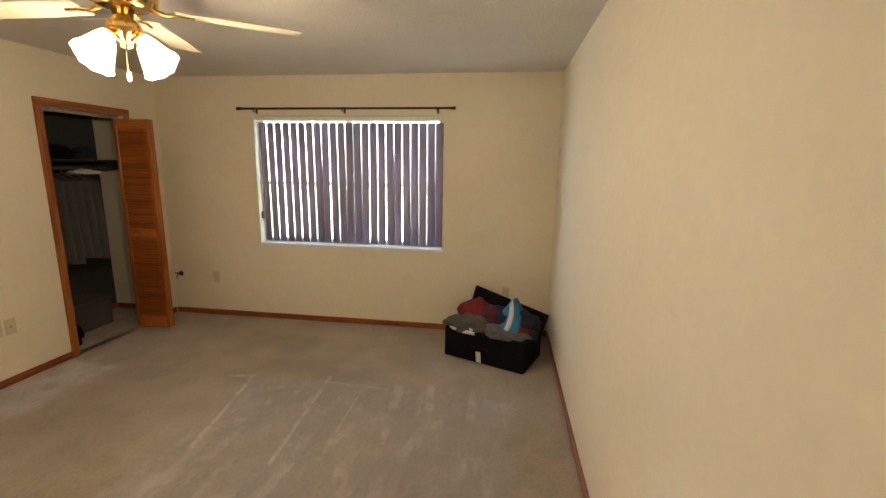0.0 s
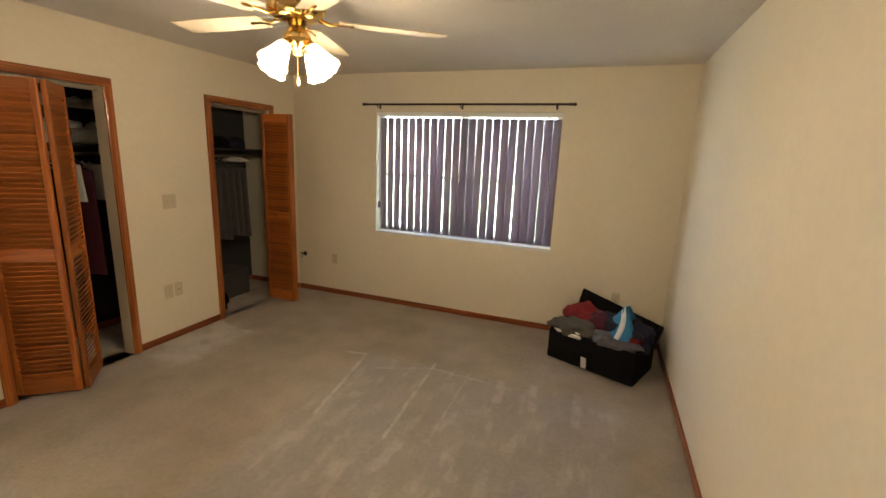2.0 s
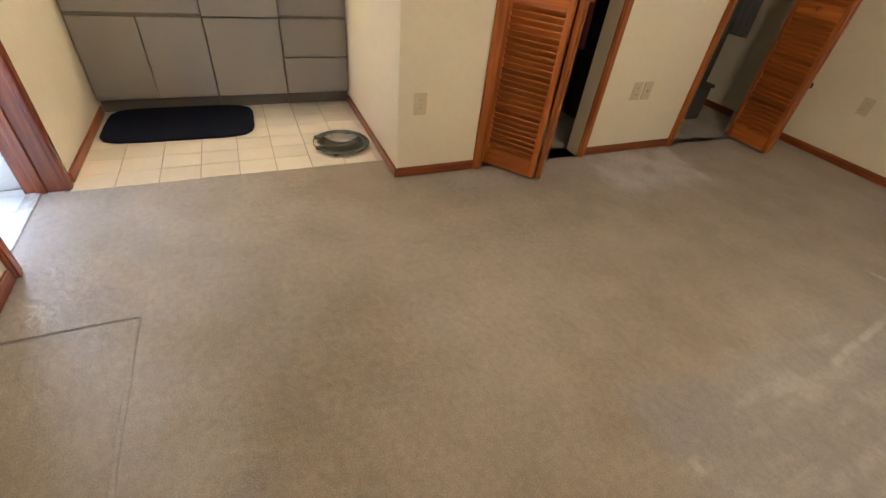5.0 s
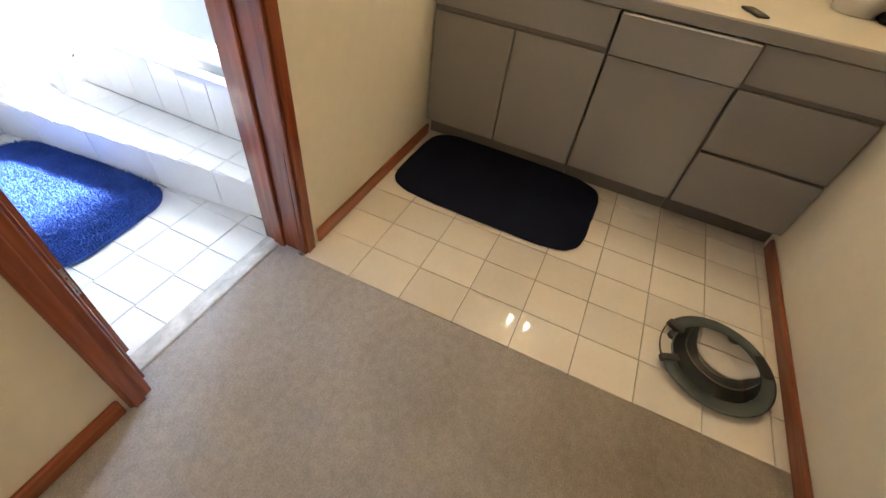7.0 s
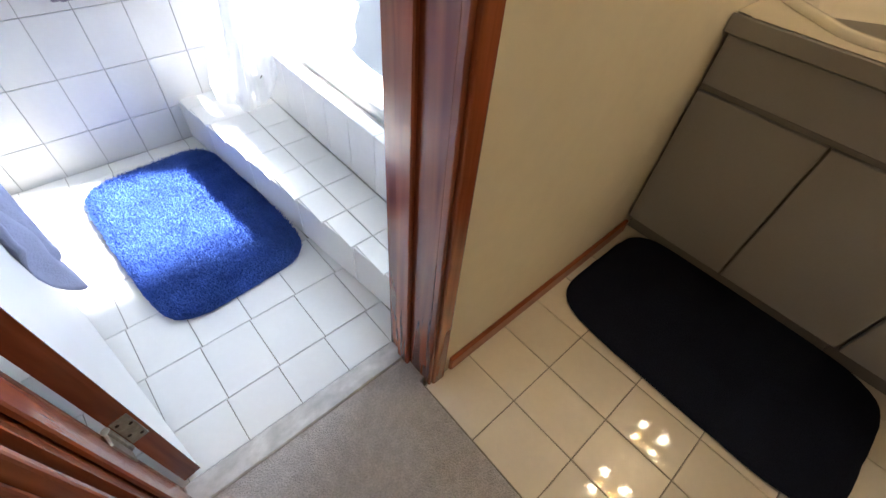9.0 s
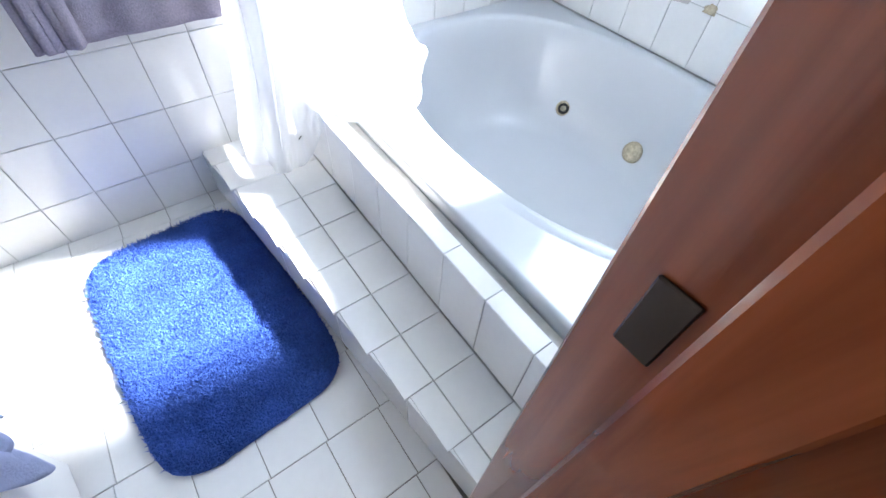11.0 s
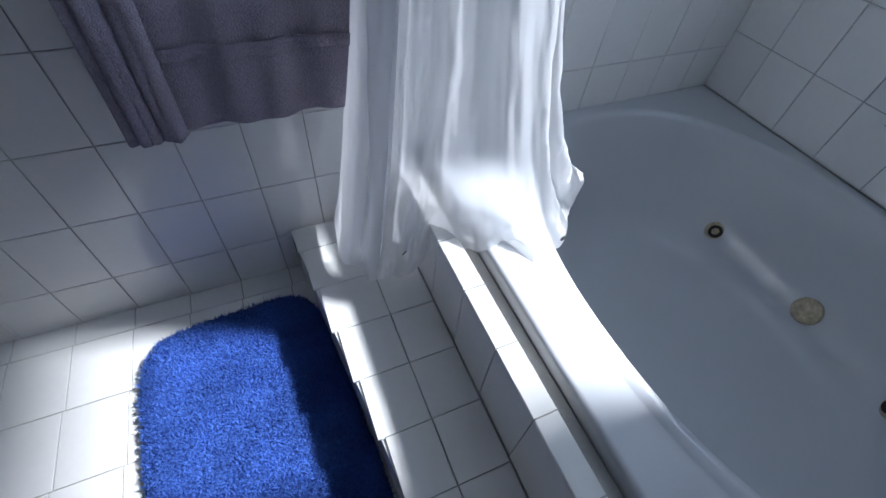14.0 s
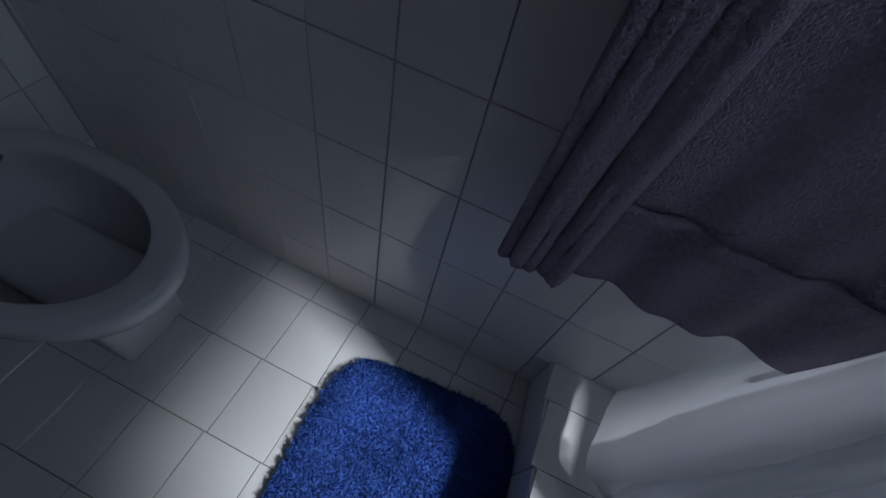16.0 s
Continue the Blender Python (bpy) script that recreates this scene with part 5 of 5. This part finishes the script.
BOWL = ((1.085, 0.400), (1.075, 0.401), (1.045, 0.407), (1.015, 0.405), (0.992, 0.391), (0.970, 0.345), (0.930, 0.27), (0.870, 0.18), (0.80, 0.10), (0.72, 0.055), (0.62, 0.040), (0.35, 0.034), (0.05, 0.032))
b = bmesh.new()
loops = [[b.verts.new(deck(a, 0.0, TUZ - 0.05)) for a in angs], [b.verts.new(deck(a, 0.0, TUZ - 0.008)) for a in angs], [b.verts.new(deck(a, 0.006, TUZ)) for a in angs], [b.verts.new(deck(a, 0.014, TUZ)) for a in angs]]
loops += [[b.verts.new(bowl(a, k, z)) for a in angs] for k, z in BOWL]
for p, q in zip(loops, loops[1:]):
    for i in range(len(angs)):
        j = (i + 1) % len(angs)
        b.faces.new((p[i], p[j], q[j], q[i]))
b.faces.new(loops[-1])
part("shell", b, M_TUB, tub, "", True)


def bowl_at(a, z):
    """A point on the bowl's side at angle a and height z, and the slope inward there."""
    for (k0, z0), (k1, z1) in zip(BOWL[4:], BOWL[5:]):
        if z1 <= z <= z0:
            k = k0 + (k1 - k0) * (z0 - z) / (z0 - z1)
            p = bowl(a, k, z)
            tilt = math.atan2((bowl(a, k0, z0) - bowl(a, k1, z1)).to_2d().length, z0 - z1)
            return p, tilt
    return bowl(a, 0.5, 0.04), 0.0


def on_bowl(a, z):
    p, tilt = bowl_at(a, z)
    n = Vector((-math.cos(a) * math.cos(tilt), -math.sin(a) * math.cos(tilt), math.sin(tilt)))
    return Matrix.Translation(p) @ n.to_track_quat("Z", "Y").to_matrix().to_4x4()


def angle_of(x, y):
    return math.atan2(y - TCY, x - TCX)


for x, y, z in ((-4.391, -1.249, 0.128), (-4.426, -0.698, 0.135)):
    m = on_bowl(angle_of(x, y), z)
    j = part("jet", moved(lathe([(0, 0.003), (0.010, 0.004), (0.016, 0.009), (0.026, 0.008), (0.031, 0.0), (0, 0)], 22), m), M_RUST, tub, "whirlpool jet with a dark ring", True)
    part("ring", moved(lathe([(0.012, 0.0105), (0.022, 0.0105), (0.022, 0.007), (0.012, 0.006), (0.012, 0.0105)], 22), m), M_HOLE, j, "dark rubber ring")
m = on_bowl(angle_of(-4.445, -0.990), 0.115)
part("suction_cover", moved(lathe([(0, 0.016), (0.026, 0.015), (0.038, 0.010), (0.042, 0.0), (0, 0)], 26), m), M_RUST, tub, "yellowed round suction cover", True)
m = on_bowl(angle_of(-4.30, -0.45), 0.270)
ov = part("overflow", moved(box(-0.050, 0.050, -0.015, 0.015, 0.0, 0.014, 0.006, 3), m), M_CHROME, tub, "chrome overflow plate", True)
part("lever", moved(box(-0.020, -0.005, -0.006, 0.006, 0.013, 0.022, 0.003), m), M_HOLE, ov)

fa = thing("tub_faucet", "chrome gooseneck tub faucet with two handles on the deck", "faucet")
# spout rising from the deck corner and curving over the bowl
spb = Vector((-4.560, -0.505, TUZ))
arc = []
for k in range(22):
    u = k / 21
    if u < 0.30:
        arc.append(spb + Vector((0.0, 0.0, 0.44 * u)))
    else:
        th = (u - 0.30) / 0.70 * radians(205)
        r = 0.072
        arc.append(spb + Vector((0.52 * r * (1 - math.cos(th)), -0.85 * r * (1 - math.cos(th)), 0.132 + r * math.sin(th) * 0.95)))
part("spout", tube(arc, lambda u: 0.0285 - 0.0125 * min(1, u * 1.4), 16), M_CHROME, fa, "", True)
part("spout_base", moved(lathe([(0, 0.010), (0.031, 0.010), (0.037, 0.004), (0.037, 0), (0, 0)], 22), Matrix.Translation(spb)), M_CHROME, fa, "", True)
for x, y in ((-4.600, -0.655), (-4.475, -0.468)):
    h = part("handle_base", moved(lathe([(0, 0.05), (0.013, 0.05), (0.013, 0.012), (0.024, 0.006), (0.024, 0), (0, 0)], 18), pose(x, y, TUZ)), M_CHROME, fa, "", True)
    part("handle_cap", moved(lathe([(0, 0.088), (0.020, 0.087), (0.026, 0.080), (0.026, 0.058), (0.022, 0.052), (0.014, 0.050), (0, 0.05)], 18), pose(x, y, TUZ)), M_CHROME, h, "", True)

sd = thing("soap_dish_scar", "broken patch where a soap dish was torn off the tiles", "soap dish", at=(BXW + 0.006, -1.10, 0.585))
bb = bmesh.new()
bb = moved(crumple(0, 0, 0, 0.004, 0.10, 0.012, 81, 0.5), pose(0, 0, 0))
part("plaster", bb, M_GROUTW, sd, "grey adhesive smear", True)
part("rust", moved(crumple(0, 0, 0, 0.006, 0.02, 0.018, 82, 0.4), pose(0.0, 0.085, 0.0)), M_RUST, sd, "brown rusty stump", True)


# ---- shower curtain ----
def smooth_path(pts, u):
    """Smooth curve through the points, at a fraction u."""
    n = len(pts) - 1
    i = min(int(u * n), n - 1)
    t = u * n - i
    p0, p1, p2, p3 = (Vector(pts[max(0, min(n, i + d))]) for d in (-1, 0, 1, 2))
    return 0.5 * ((2 * p1) + (p2 - p0) * t + (2 * p0 - 5 * p1 + 4 * p2 - p3) * t * t + (3 * p1 - p0 - 3 * p2 + p3) * t ** 3)


LOW = ((-3.330, -1.560, 0.26), (-3.345, -1.470, 0.185), (-3.405, -1.430, 0.235), (-3.480, -1.385, 0.365), (-3.575, -1.320, 0.405), (-3.665, -1.262, 0.415), (-3.740, -1.270, 0.470), (-3.775, -1.340, 0.55))
MID = ((-3.405, -1.620, 0.85), (-3.430, -1.555, 0.85), (-3.475, -1.525, 0.85), (-3.525, -1.510, 0.85), (-3.585, -1.480, 0.85), (-3.645, -1.450, 0.85), (-3.695, -1.440, 0.85), (-3.715, -1.500, 0.85))
TOP = ((-3.50, -1.72, 1.93), (-3.515, -1.68, 1.93), (-3.53, -1.65, 1.93), (-3.54, -1.62, 1.93), (-3.555, -1.60, 1.93), (-3.57, -1.57, 1.93), (-3.59, -1.55, 1.93), (-3.60, -1.52, 1.93))


def drape(low, mid, top, folds, amp, seed, hem=0.0):
    def f(u, v):
        a, m_, c = smooth_path(low, u), smooth_path(mid, u), smooth_path(top, u)
        p = a * (1 - v) * (1 - 2 * v) + m_ * 4 * v * (1 - v) + c * v * (2 * v - 1)
        d = (smooth_path(mid, min(1, u + 0.02)) - smooth_path(mid, max(0, u - 0.02)))
        d.z = 0
        nrm = Vector((-d.y, d.x, 0)).normalized()
        w = math.sin(2 * math.pi * folds * u + seed + 0.8 * math.sin(3 * v + seed))
        w2 = noise.noise(Vector((u * 7 + seed, v * 5, seed)))
        k = amp * (0.55 + 0.6 * math.sin(math.pi * min(1, v * 1.3 + 0.1)))
        q = p + nrm * (k * w + amp * 0.7 * w2 * (1 - 0.5 * v))
        q += nrm * (amp * 0.34 * noise.noise(Vector((u * 34 + seed, v * 9, 3 + seed))) + amp * 0.30 * noise.noise(Vector((u * 15, v * 22 + seed, seed))))
        q.z += hem * (1 - v) ** 6 * math.sin(9 * u + seed)
        return q
    return f


cu = thing("shower_curtain", "clear vinyl and white shower curtain bunched over the tub edge", "shower curtain")
part("liner", sheet(drape(LOW, MID, TOP, 4.6, 0.020, 1.0, 0.012), 190, 90), M_LINER, cu, "clear vinyl liner drawn over the curb", True)
LOW2 = ((-3.300, -1.705, 0.225), (-3.280, -1.548, 0.215), (-3.318, -1.500, 0.205), (-3.352, -1.468, 0.195))
MID2 = ((-3.395, -1.715, 0.85), (-3.388, -1.600, 0.85), (-3.420, -1.560, 0.85), (-3.440, -1.535, 0.85))
TOP2 = ((-3.49, -1.735, 1.93), (-3.49, -1.71, 1.93), (-3.505, -1.69, 1.93), (-3.515, -1.67, 1.93))
part("outer_curtain", sheet(drape(LOW2, MID2, TOP2, 1.2, 0.006, 2.0, 0.004), 36, 50), M_CURTAIN, cu, "white cloth outer curtain", True)
for x, y, z in ((-3.408, -1.415, 0.335), (-3.690, -1.235, 0.475)):
    part("eyelet", moved(lathe([(0.0, 0.001), (0.007, 0.001), (0.007, -0.001), (0.0, -0.001)], 12), pose(x, y, z, 60, 0, 40)), M_HOLE, cu, "small dark hem magnet")
rd = thing("shower_rod", "chrome shower rod above the tub edge", "curtain rod")
part("pole", tube([(-3.545, BYS, 1.96), (-3.545, BYN, 1.96)], 0.0125, 14), M_CHROME, rd, "", True)
for k in range(7):
    part("ring", moved(lathe([(0.020, 0.002), (0.024, 0.002), (0.024, -0.002), (0.020, -0.002), (0.020, 0.002)], 18), pose(-3.545, -1.715 + 0.032 * k, 1.948, 90, 0, 0)), M_WHITE, rd, "white plastic ring")

# ---- towels ----
tb = thing("towel_bar", "chrome towel bar on the tiled wall", "towel bar")
part("bar", tube([(-2.93, BYS + 0.075, 1.24), (-3.43, BYS + 0.075, 1.24)], 0.009, 12), M_CHROME, tb, "", True)
for x in (-2.925, -3.43):
    part("post", box(x - 0.012, x + 0.012, BYS + 0.006, BYS + 0.09, 1.226, 1.254, 0.004, 2), M_CHROME, tb)


def towel(x0, x1, yoff, zb, zback, seed, amp):
    def f(u, v):
        # over the bar: front drop, then back drop
        x = x0 + (x1 - x0) * u
        front = 1.255 - zb + 0.012 * math.sin(7 * u + seed)
        total = front + 0.04 + (1.255 - zback)
        s = v * total
        fold = amp * (math.sin(2 * math.pi * 2.3 * u + seed) + 0.6 * math.sin(2 * math.pi * 5.1 * u + 2 * seed)) + 0.006 * noise.noise(Vector((u * 6, v * 9, seed)))
        if s < front:
            z, y = zb + s, BYS + 0.075 + yoff + fold * (1 - 0.75 * s / front)
        elif s < front + 0.04:
            a = (s - front) / 0.04 * math.pi
            z, y = 1.255 + 0.006 * math.sin(a), BYS + 0.075 + yoff * math.cos(a)
        else:
            z, y = 1.255 - (s - front - 0.04), BYS + 0.075 - yoff * 0.8 + 0.3 * fold
        return (x + 0.012 * (1 - v) * math.sin(3 * v + seed), y, z)
    return f


tw = thing("bath_towel", "mauve-grey terry bath towel hanging in folds", "towel", "towels on the bar")
part("cloth", sheet(towel(-2.985, -3.415, 0.026, 0.600, 0.58, 0.6, 0.009), 60, 60, 0.008), M_TOWEL, tw, "", True)
part("woven_band", sheet(lambda u, v: (-2.997 - 0.385 * u, BYS + 0.075 + 0.0315 + 0.009 * (math.sin(2 * math.pi * 2.3 * u + 0.6) + 0.6 * math.sin(2 * math.pi * 5.1 * u + 1.2)) * 0.83, 0.735 + 0.022 * v), 60, 2, 0.003), M_TOWEL, tw, "flat woven band", True)
tw2 = thing("hand_towel", "mauve-grey hand towel folded over the bath towel", "towel", "towels on the bar")
part("cloth", sheet(towel(-2.955, -3.05, 0.044, 0.60, 0.80, 2.2, 0.007), 26, 60, 0.008), M_TOWEL, tw2, "", True)

# ---- bidet ----
bd = thing("bidet", "white ceramic bidet with a wide rim and chrome tap", "bidet", at=(-2.222, -1.423, 0.0))


def egg(a, k, z, w=0.180, front=0.255, back=0.27):
    c, s = math.cos(a), math.sin(a)
    r = front if c < 0 else back
    n = 2.0 if c < 0 else 3.2
    q = (abs(c) ** n + abs(s) ** n) ** (1 / n)
    return (c / q * r * k, s / q * w * k, z)


b = bmesh.new()
prof = ((0.50, 0.16, 0.03), (0.56, 0.20, 0.03), (0.84, 0.27, 0.0), (0.985, 0.335, 0.0), (1.0, 0.352, 0.0), (1.0, 0.370, 0.0), (0.992, 0.378, 0.0), (0.97, 0.382, 0.0), (0.775, 0.381, 0.0), (0.755, 0.377, 0.0), (0.745, 0.365, 0.0), (0.735, 0.310, 0.0), (0.67, 0.23, 0.0), (0.48, 0.185, 0.0), (0.08, 0.178, 0.0))
loops = [[b.verts.new(Vector(egg(2 * math.pi * k / 72, s, z)) + Vector((sh * 0.3, 0, 0))) for k in range(72)] for s, z, sh in prof]
for p, q in zip(loops, loops[1:]):
    for i in range(72):
        b.faces.new((p[i], p[(i + 1) % 72], q[(i + 1) % 72], q[i]))
b.faces.new(loops[-1])
b.faces.new(loops[0])
part("bowl", b, M_CERAMIC, bd, "", True)
part("pedestal", box(-0.095, 0.24, -0.085, 0.085, 0.0, 0.24, 0.018, 3), M_CERAMIC, bd, "", True)
part("drain", moved(lathe([(0, 0.006), (0.018, 0.006), (0.022, 0), (0, 0)], 16), pose(0.02, 0, 0.180)), M_CHROME, bd, "chrome drain", True)
part("spray", moved(lathe([(0, 0.012), (0.006, 0.010), (0.012, 0), (0, 0)], 12), pose(-0.055, 0.0, 0.182)), M_CHROME, bd, "chrome spray nozzle", True)
for k in range(3):
    part("overflow_hole", moved(lathe([(0, 0.001), (0.005, 0.001), (0.005, 0), (0, 0)], 10), pose(0.143, -0.02 + 0.02 * k, 0.345, 0, -70)), M_HOLE, bd, "dark overflow hole")
tp = part("tap", box(0.160, 0.190, -0.03, 0.03, 0.383, 0.405, 0.006, 2), M_CHROME, bd, "chrome tap")
part("tap_spout", tube([(0.175, 0, 0.40), (0.165, 0, 0.435), (0.13, 0, 0.44), (0.115, 0, 0.425)], 0.009, 10), M_CHROME, tp, "", True)
for y in (-0.065, 0.065):
    part("tap_handle", moved(lathe([(0, 0.04), (0.016, 0.037), (0.018, 0.02), (0.010, 0.012), (0.014, 0), (0, 0)], 14), pose(0.172, y, 0.384)), M_CHROME, bd, "chrome handle", True)

# ---- shirt on the door knob ----
sh_t = thing("hanging_shirt", "crumpled pale blue shirt hanging on the door knob", "shirt")
part("body", sheet(lambda u, v: (
    -2.642 - 0.012 * abs(math.sin(math.pi * u)) * (0.4 + v) - 0.018 * math.sin(15 * u + 5 * v) * v - 0.03 * v * noise.noise(Vector((u * 5, v * 7, 2))),
    -0.965 + (u - 0.5) * (0.04 + 0.13 * v ** 2.2) + 0.05 * v + 0.010 * math.sin(6 * v),
    0.965 - 0.70 * v - 0.05 * v * math.cos(9 * u + 1.0) + 0.13 * v * abs(2 * u - 1) ** 2.5), 44, 50, 0.004), M_SHIRT, sh_t, "", True)
part("sleeve", sheet(lambda u, v: (
    -2.655 - 0.018 * math.sin(math.pi * u) - 0.010 * math.sin(11 * u + 7 * v) * v,
    -0.975 + (u - 0.5) * (0.03 + 0.07 * v) + 0.03 * v,
    0.96 - 0.62 * v - 0.03 * v * math.cos(8 * u)), 24, 40, 0.004), M_SHIRT, sh_t, "", True)

# ---- tiles ----
tile_meshes = {}


def tile(parent, mat, w, h, m, depth=0.007):
    """One glazed tile, w by h, lying in its local xy plane with its face at z = 0."""
    key = (round(w, 4), round(h, 4), mat.name, depth)
    if key not in tile_meshes:
        g = 0.0015 if mat is M_TILE2 else 0.0010
        b = bmesh.new()
        e = 0.0010
        lo = [b.verts.new(p) for p in ((-w / 2 + g, -h / 2 + g, -depth), (w / 2 - g, -h / 2 + g, -depth), (w / 2 - g, h / 2 - g, -depth), (-w / 2 + g, h / 2 - g, -depth))]
        md = [b.verts.new((v.co.x, v.co.y, -e)) for v in lo]
        hi = [b.verts.new((v.co.x - math.copysign(e, v.co.x), v.co.y - math.copysign(e, v.co.y), 0)) for v in lo]
        for p, q in ((lo, md), (md, hi)):
            for i in range(4):
                b.faces.new((p[i], p[(i + 1) % 4], q[(i + 1) % 4], q[i]))
        b.faces.new(hi)
        tile_meshes[key] = mesh_of("tile", b, mat)
    o = new("tile", tile_meshes[key])
    o.parent = parent
    o.matrix_basis = m @ pose(0, 0, random.uniform(-0.0004, 0.0004), random.uniform(-0.03, 0.03), random.uniform(-0.03, 0.03))
    return o


def spans(lo, hi, start, pitch):
    cuts = [lo] + [c for c in (start + pitch * k for k in range(-60, 60)) if lo + 0.012 < c < hi - 0.012] + [hi]
    return list(zip(cuts, cuts[1:]))


obs = bpy.data.objects
fb, fa_ = obs["floor_bath"], obs["floor_alcove"]
# bath floor: columns drift slightly with y
for y0, y1 in spans(BYS + 0.002, -0.417, -1.667, 0.186):
    yc = (y0 + y1) / 2
    for x0, x1 in spans(-3.34, BXE, -2.848, 0.1435):
        xc = (x0 + x1) / 2 + 0.036 * (yc - BYS)
        if xc + (x1 - x0) / 2 > edge_x(y1) + 0.003 and xc + (x1 - x0) / 2 < BXE + 0.03:
            tile(fb, M_TILE, x1 - x0, y1 - y0, pose(xc, yc, 0.0))
# vanity floor
for y0, y1 in spans(YAS + 0.002, YA - 0.002, -0.062, 0.1950):
    for x0, x1 in spans(XM + 0.5, XT - 0.002, -3.381, 0.1540):
        tile(fa_, M_TILE2, x1 - x0, y1 - y0, pose((x0 + x1) / 2, (y0 + y1) / 2, 0.0))
# south wall
ws = obs["wall_bath_south"]
upper = []
for z0, z1 in spans(0.0, ZC, 0.148, 0.194):
    for x0, x1 in spans(BXW, BXE, -2.853, 0.1390):
        xc, zc = (x0 + x1) / 2, (z0 + z1) / 2
        if (zc < STZ and x1 < -3.2) or (z1 < TUZ and x1 < -3.52):
            continue
        if z1 < 1.15:
            tile(ws, M_TILE, x1 - x0, z1 - z0, pose(xc, BYS + 0.005, zc, -90))
        else:
            upper.append((x0, x1, BYS - 0.002, BYS + 0.004, z0, z1))


def field(name, boxes, parent, axis):
    """Many plain tiles joined into one mesh; axis is the thin one."""
    verts, faces = [], []
    for bx6 in boxes:
        lo, hi = [bx6[0], bx6[2], bx6[4]], [bx6[1], bx6[3], bx6[5]]
        for i in range(3):
            if i != axis:
                lo[i] += 0.0012
                hi[i] -= 0.0012
        n = len(verts)
        verts += [(x, y, z) for x in (lo[0], hi[0]) for y in (lo[1], hi[1]) for z in (lo[2], hi[2])]
        faces += [tuple(n + i for i in f) for f in ((0, 1, 3, 2), (4, 6, 7, 5), (0, 4, 5, 1), (2, 3, 7, 6), (0, 2, 6, 4), (1, 5, 7, 3))]
    me = bpy.data.meshes.new(name)
    me.from_pydata(verts, [], faces)
    me.materials.append(M_TILE)
    o = new(name, me)
    o.parent = parent
    return tagged(o, "white glazed tiles higher on the wall", kind="stuff")


field("upper_tiles", upper, ws, 1)
# west wall over the tub
ww, upper = obs["wall_bath_west"], []
for z0, z1 in spans(TUZ + 0.002, ZC, TUZ + 0.188, 0.188):
    for y0, y1 in spans(BYS + 0.006, BYN, -1.742 + 0.1475, 0.1475):
        if z1 < 1.15:
            tile(ww, M_TILE, y1 - y0, z1 - z0, pose(BXW + 0.005, (y0 + y1) / 2, (z0 + z1) / 2, 90, 0, 90))
        elif z1 < BW[2] or z0 > BW[3] or y1 < BW[0] or y0 > BW[1]:
            upper.append((BXW - 0.002, BXW + 0.004, y0, y1, z0, z1))
field("upper_tiles", upper, ww, 0)
# east wall
we, upper = obs["wall_bath_east"], []
for z0, z1 in spans(0.0, ZC, 0.155, 0.188):
    for y0, y1 in spans(BYS + 0.006, BYN, -1.667, 0.1430):
        if z1 < 0.8 and y1 < -0.9:
            tile(we, M_TILE, y1 - y0, z1 - z0, pose(BXE - 0.005, (y0 + y1) / 2, (z0 + z1) / 2, 90, 0, -90))
        else:
            upper.append((BXE - 0.004, BXE + 0.002, y0, y1, z0, z1))
field("upper_tiles", upper, we, 0)
# north wall, over the tub and beside the door
upper = []
for z0, z1 in spans(0.0, ZC, 0.182, 0.188):
    for x0, x1 in spans(BXW + 0.006, DX0 - 0.026, -3.49, 0.1430):
        if z0 > TUZ - 0.02 or x0 > CUX - 0.01 and z0 > STZ - 0.01:
            if z1 < 1.15:
                tile(obs["wall_alcove_south"], M_TILE, x1 - x0, z1 - z0, pose((x0 + x1) / 2, BYN - 0.005, (z0 + z1) / 2, 90))
                continue
            upper.append((x0, x1, BYN - 0.004, BYN + 0.002, z0, z1))
field("upper_tiles", upper, obs["wall_alcove_south"], 1)
upper = [(x0, x1, BYN - 0.004, BYN + 0.002, z0, z1) for z0, z1 in spans(0.0, ZC, 0.182, 0.188) for x0, x1 in spans(DX1 + 0.084, BXE, -2.4, 0.143)]
field("upper_tiles", upper, obs["wall_south"], 1)
# step and curb
for y0, y1 in spans(BYS + 0.006, BYN - 0.005, -1.505, 0.1405):
    yc = (y0 + y1) / 2
    xa = edge_x(yc)
    tile(step, M_TILE, round(xa + 3.352, 3), y1 - y0, pose((xa - 3.352) / 2, yc, STZ))
    tile(step, M_TILE, 0.119, y1 - y0, pose(-3.352 - 0.0595 - 0.001, yc, STZ))
ang = math.degrees(math.atan2(-0.137, BYN - BYS))
for y0, y1 in spans(BYS + 0.006, BYN - 0.005, -1.505, 0.2810):
    yc = (y0 + y1) / 2
    tile(step, M_TILE, y1 - y0, STZ - 0.006, pose(edge_x(yc), yc, STZ / 2 - 0.001, 90, 0, 90 - ang))
for y0, y1 in spans(BYS + 0.006, BYN - 0.005, -0.671, 0.1415):
    yc = (y0 + y1) / 2
    tile(curb, M_TILE, y1 - y0, CUZ - STZ - 0.003, pose(CUX, yc, (CUZ + STZ) / 2, 90, 0, 90))
    tile(curb, M_TILE, 0.050, y1 - y0, pose(CUX - 0.025, yc, CUZ))
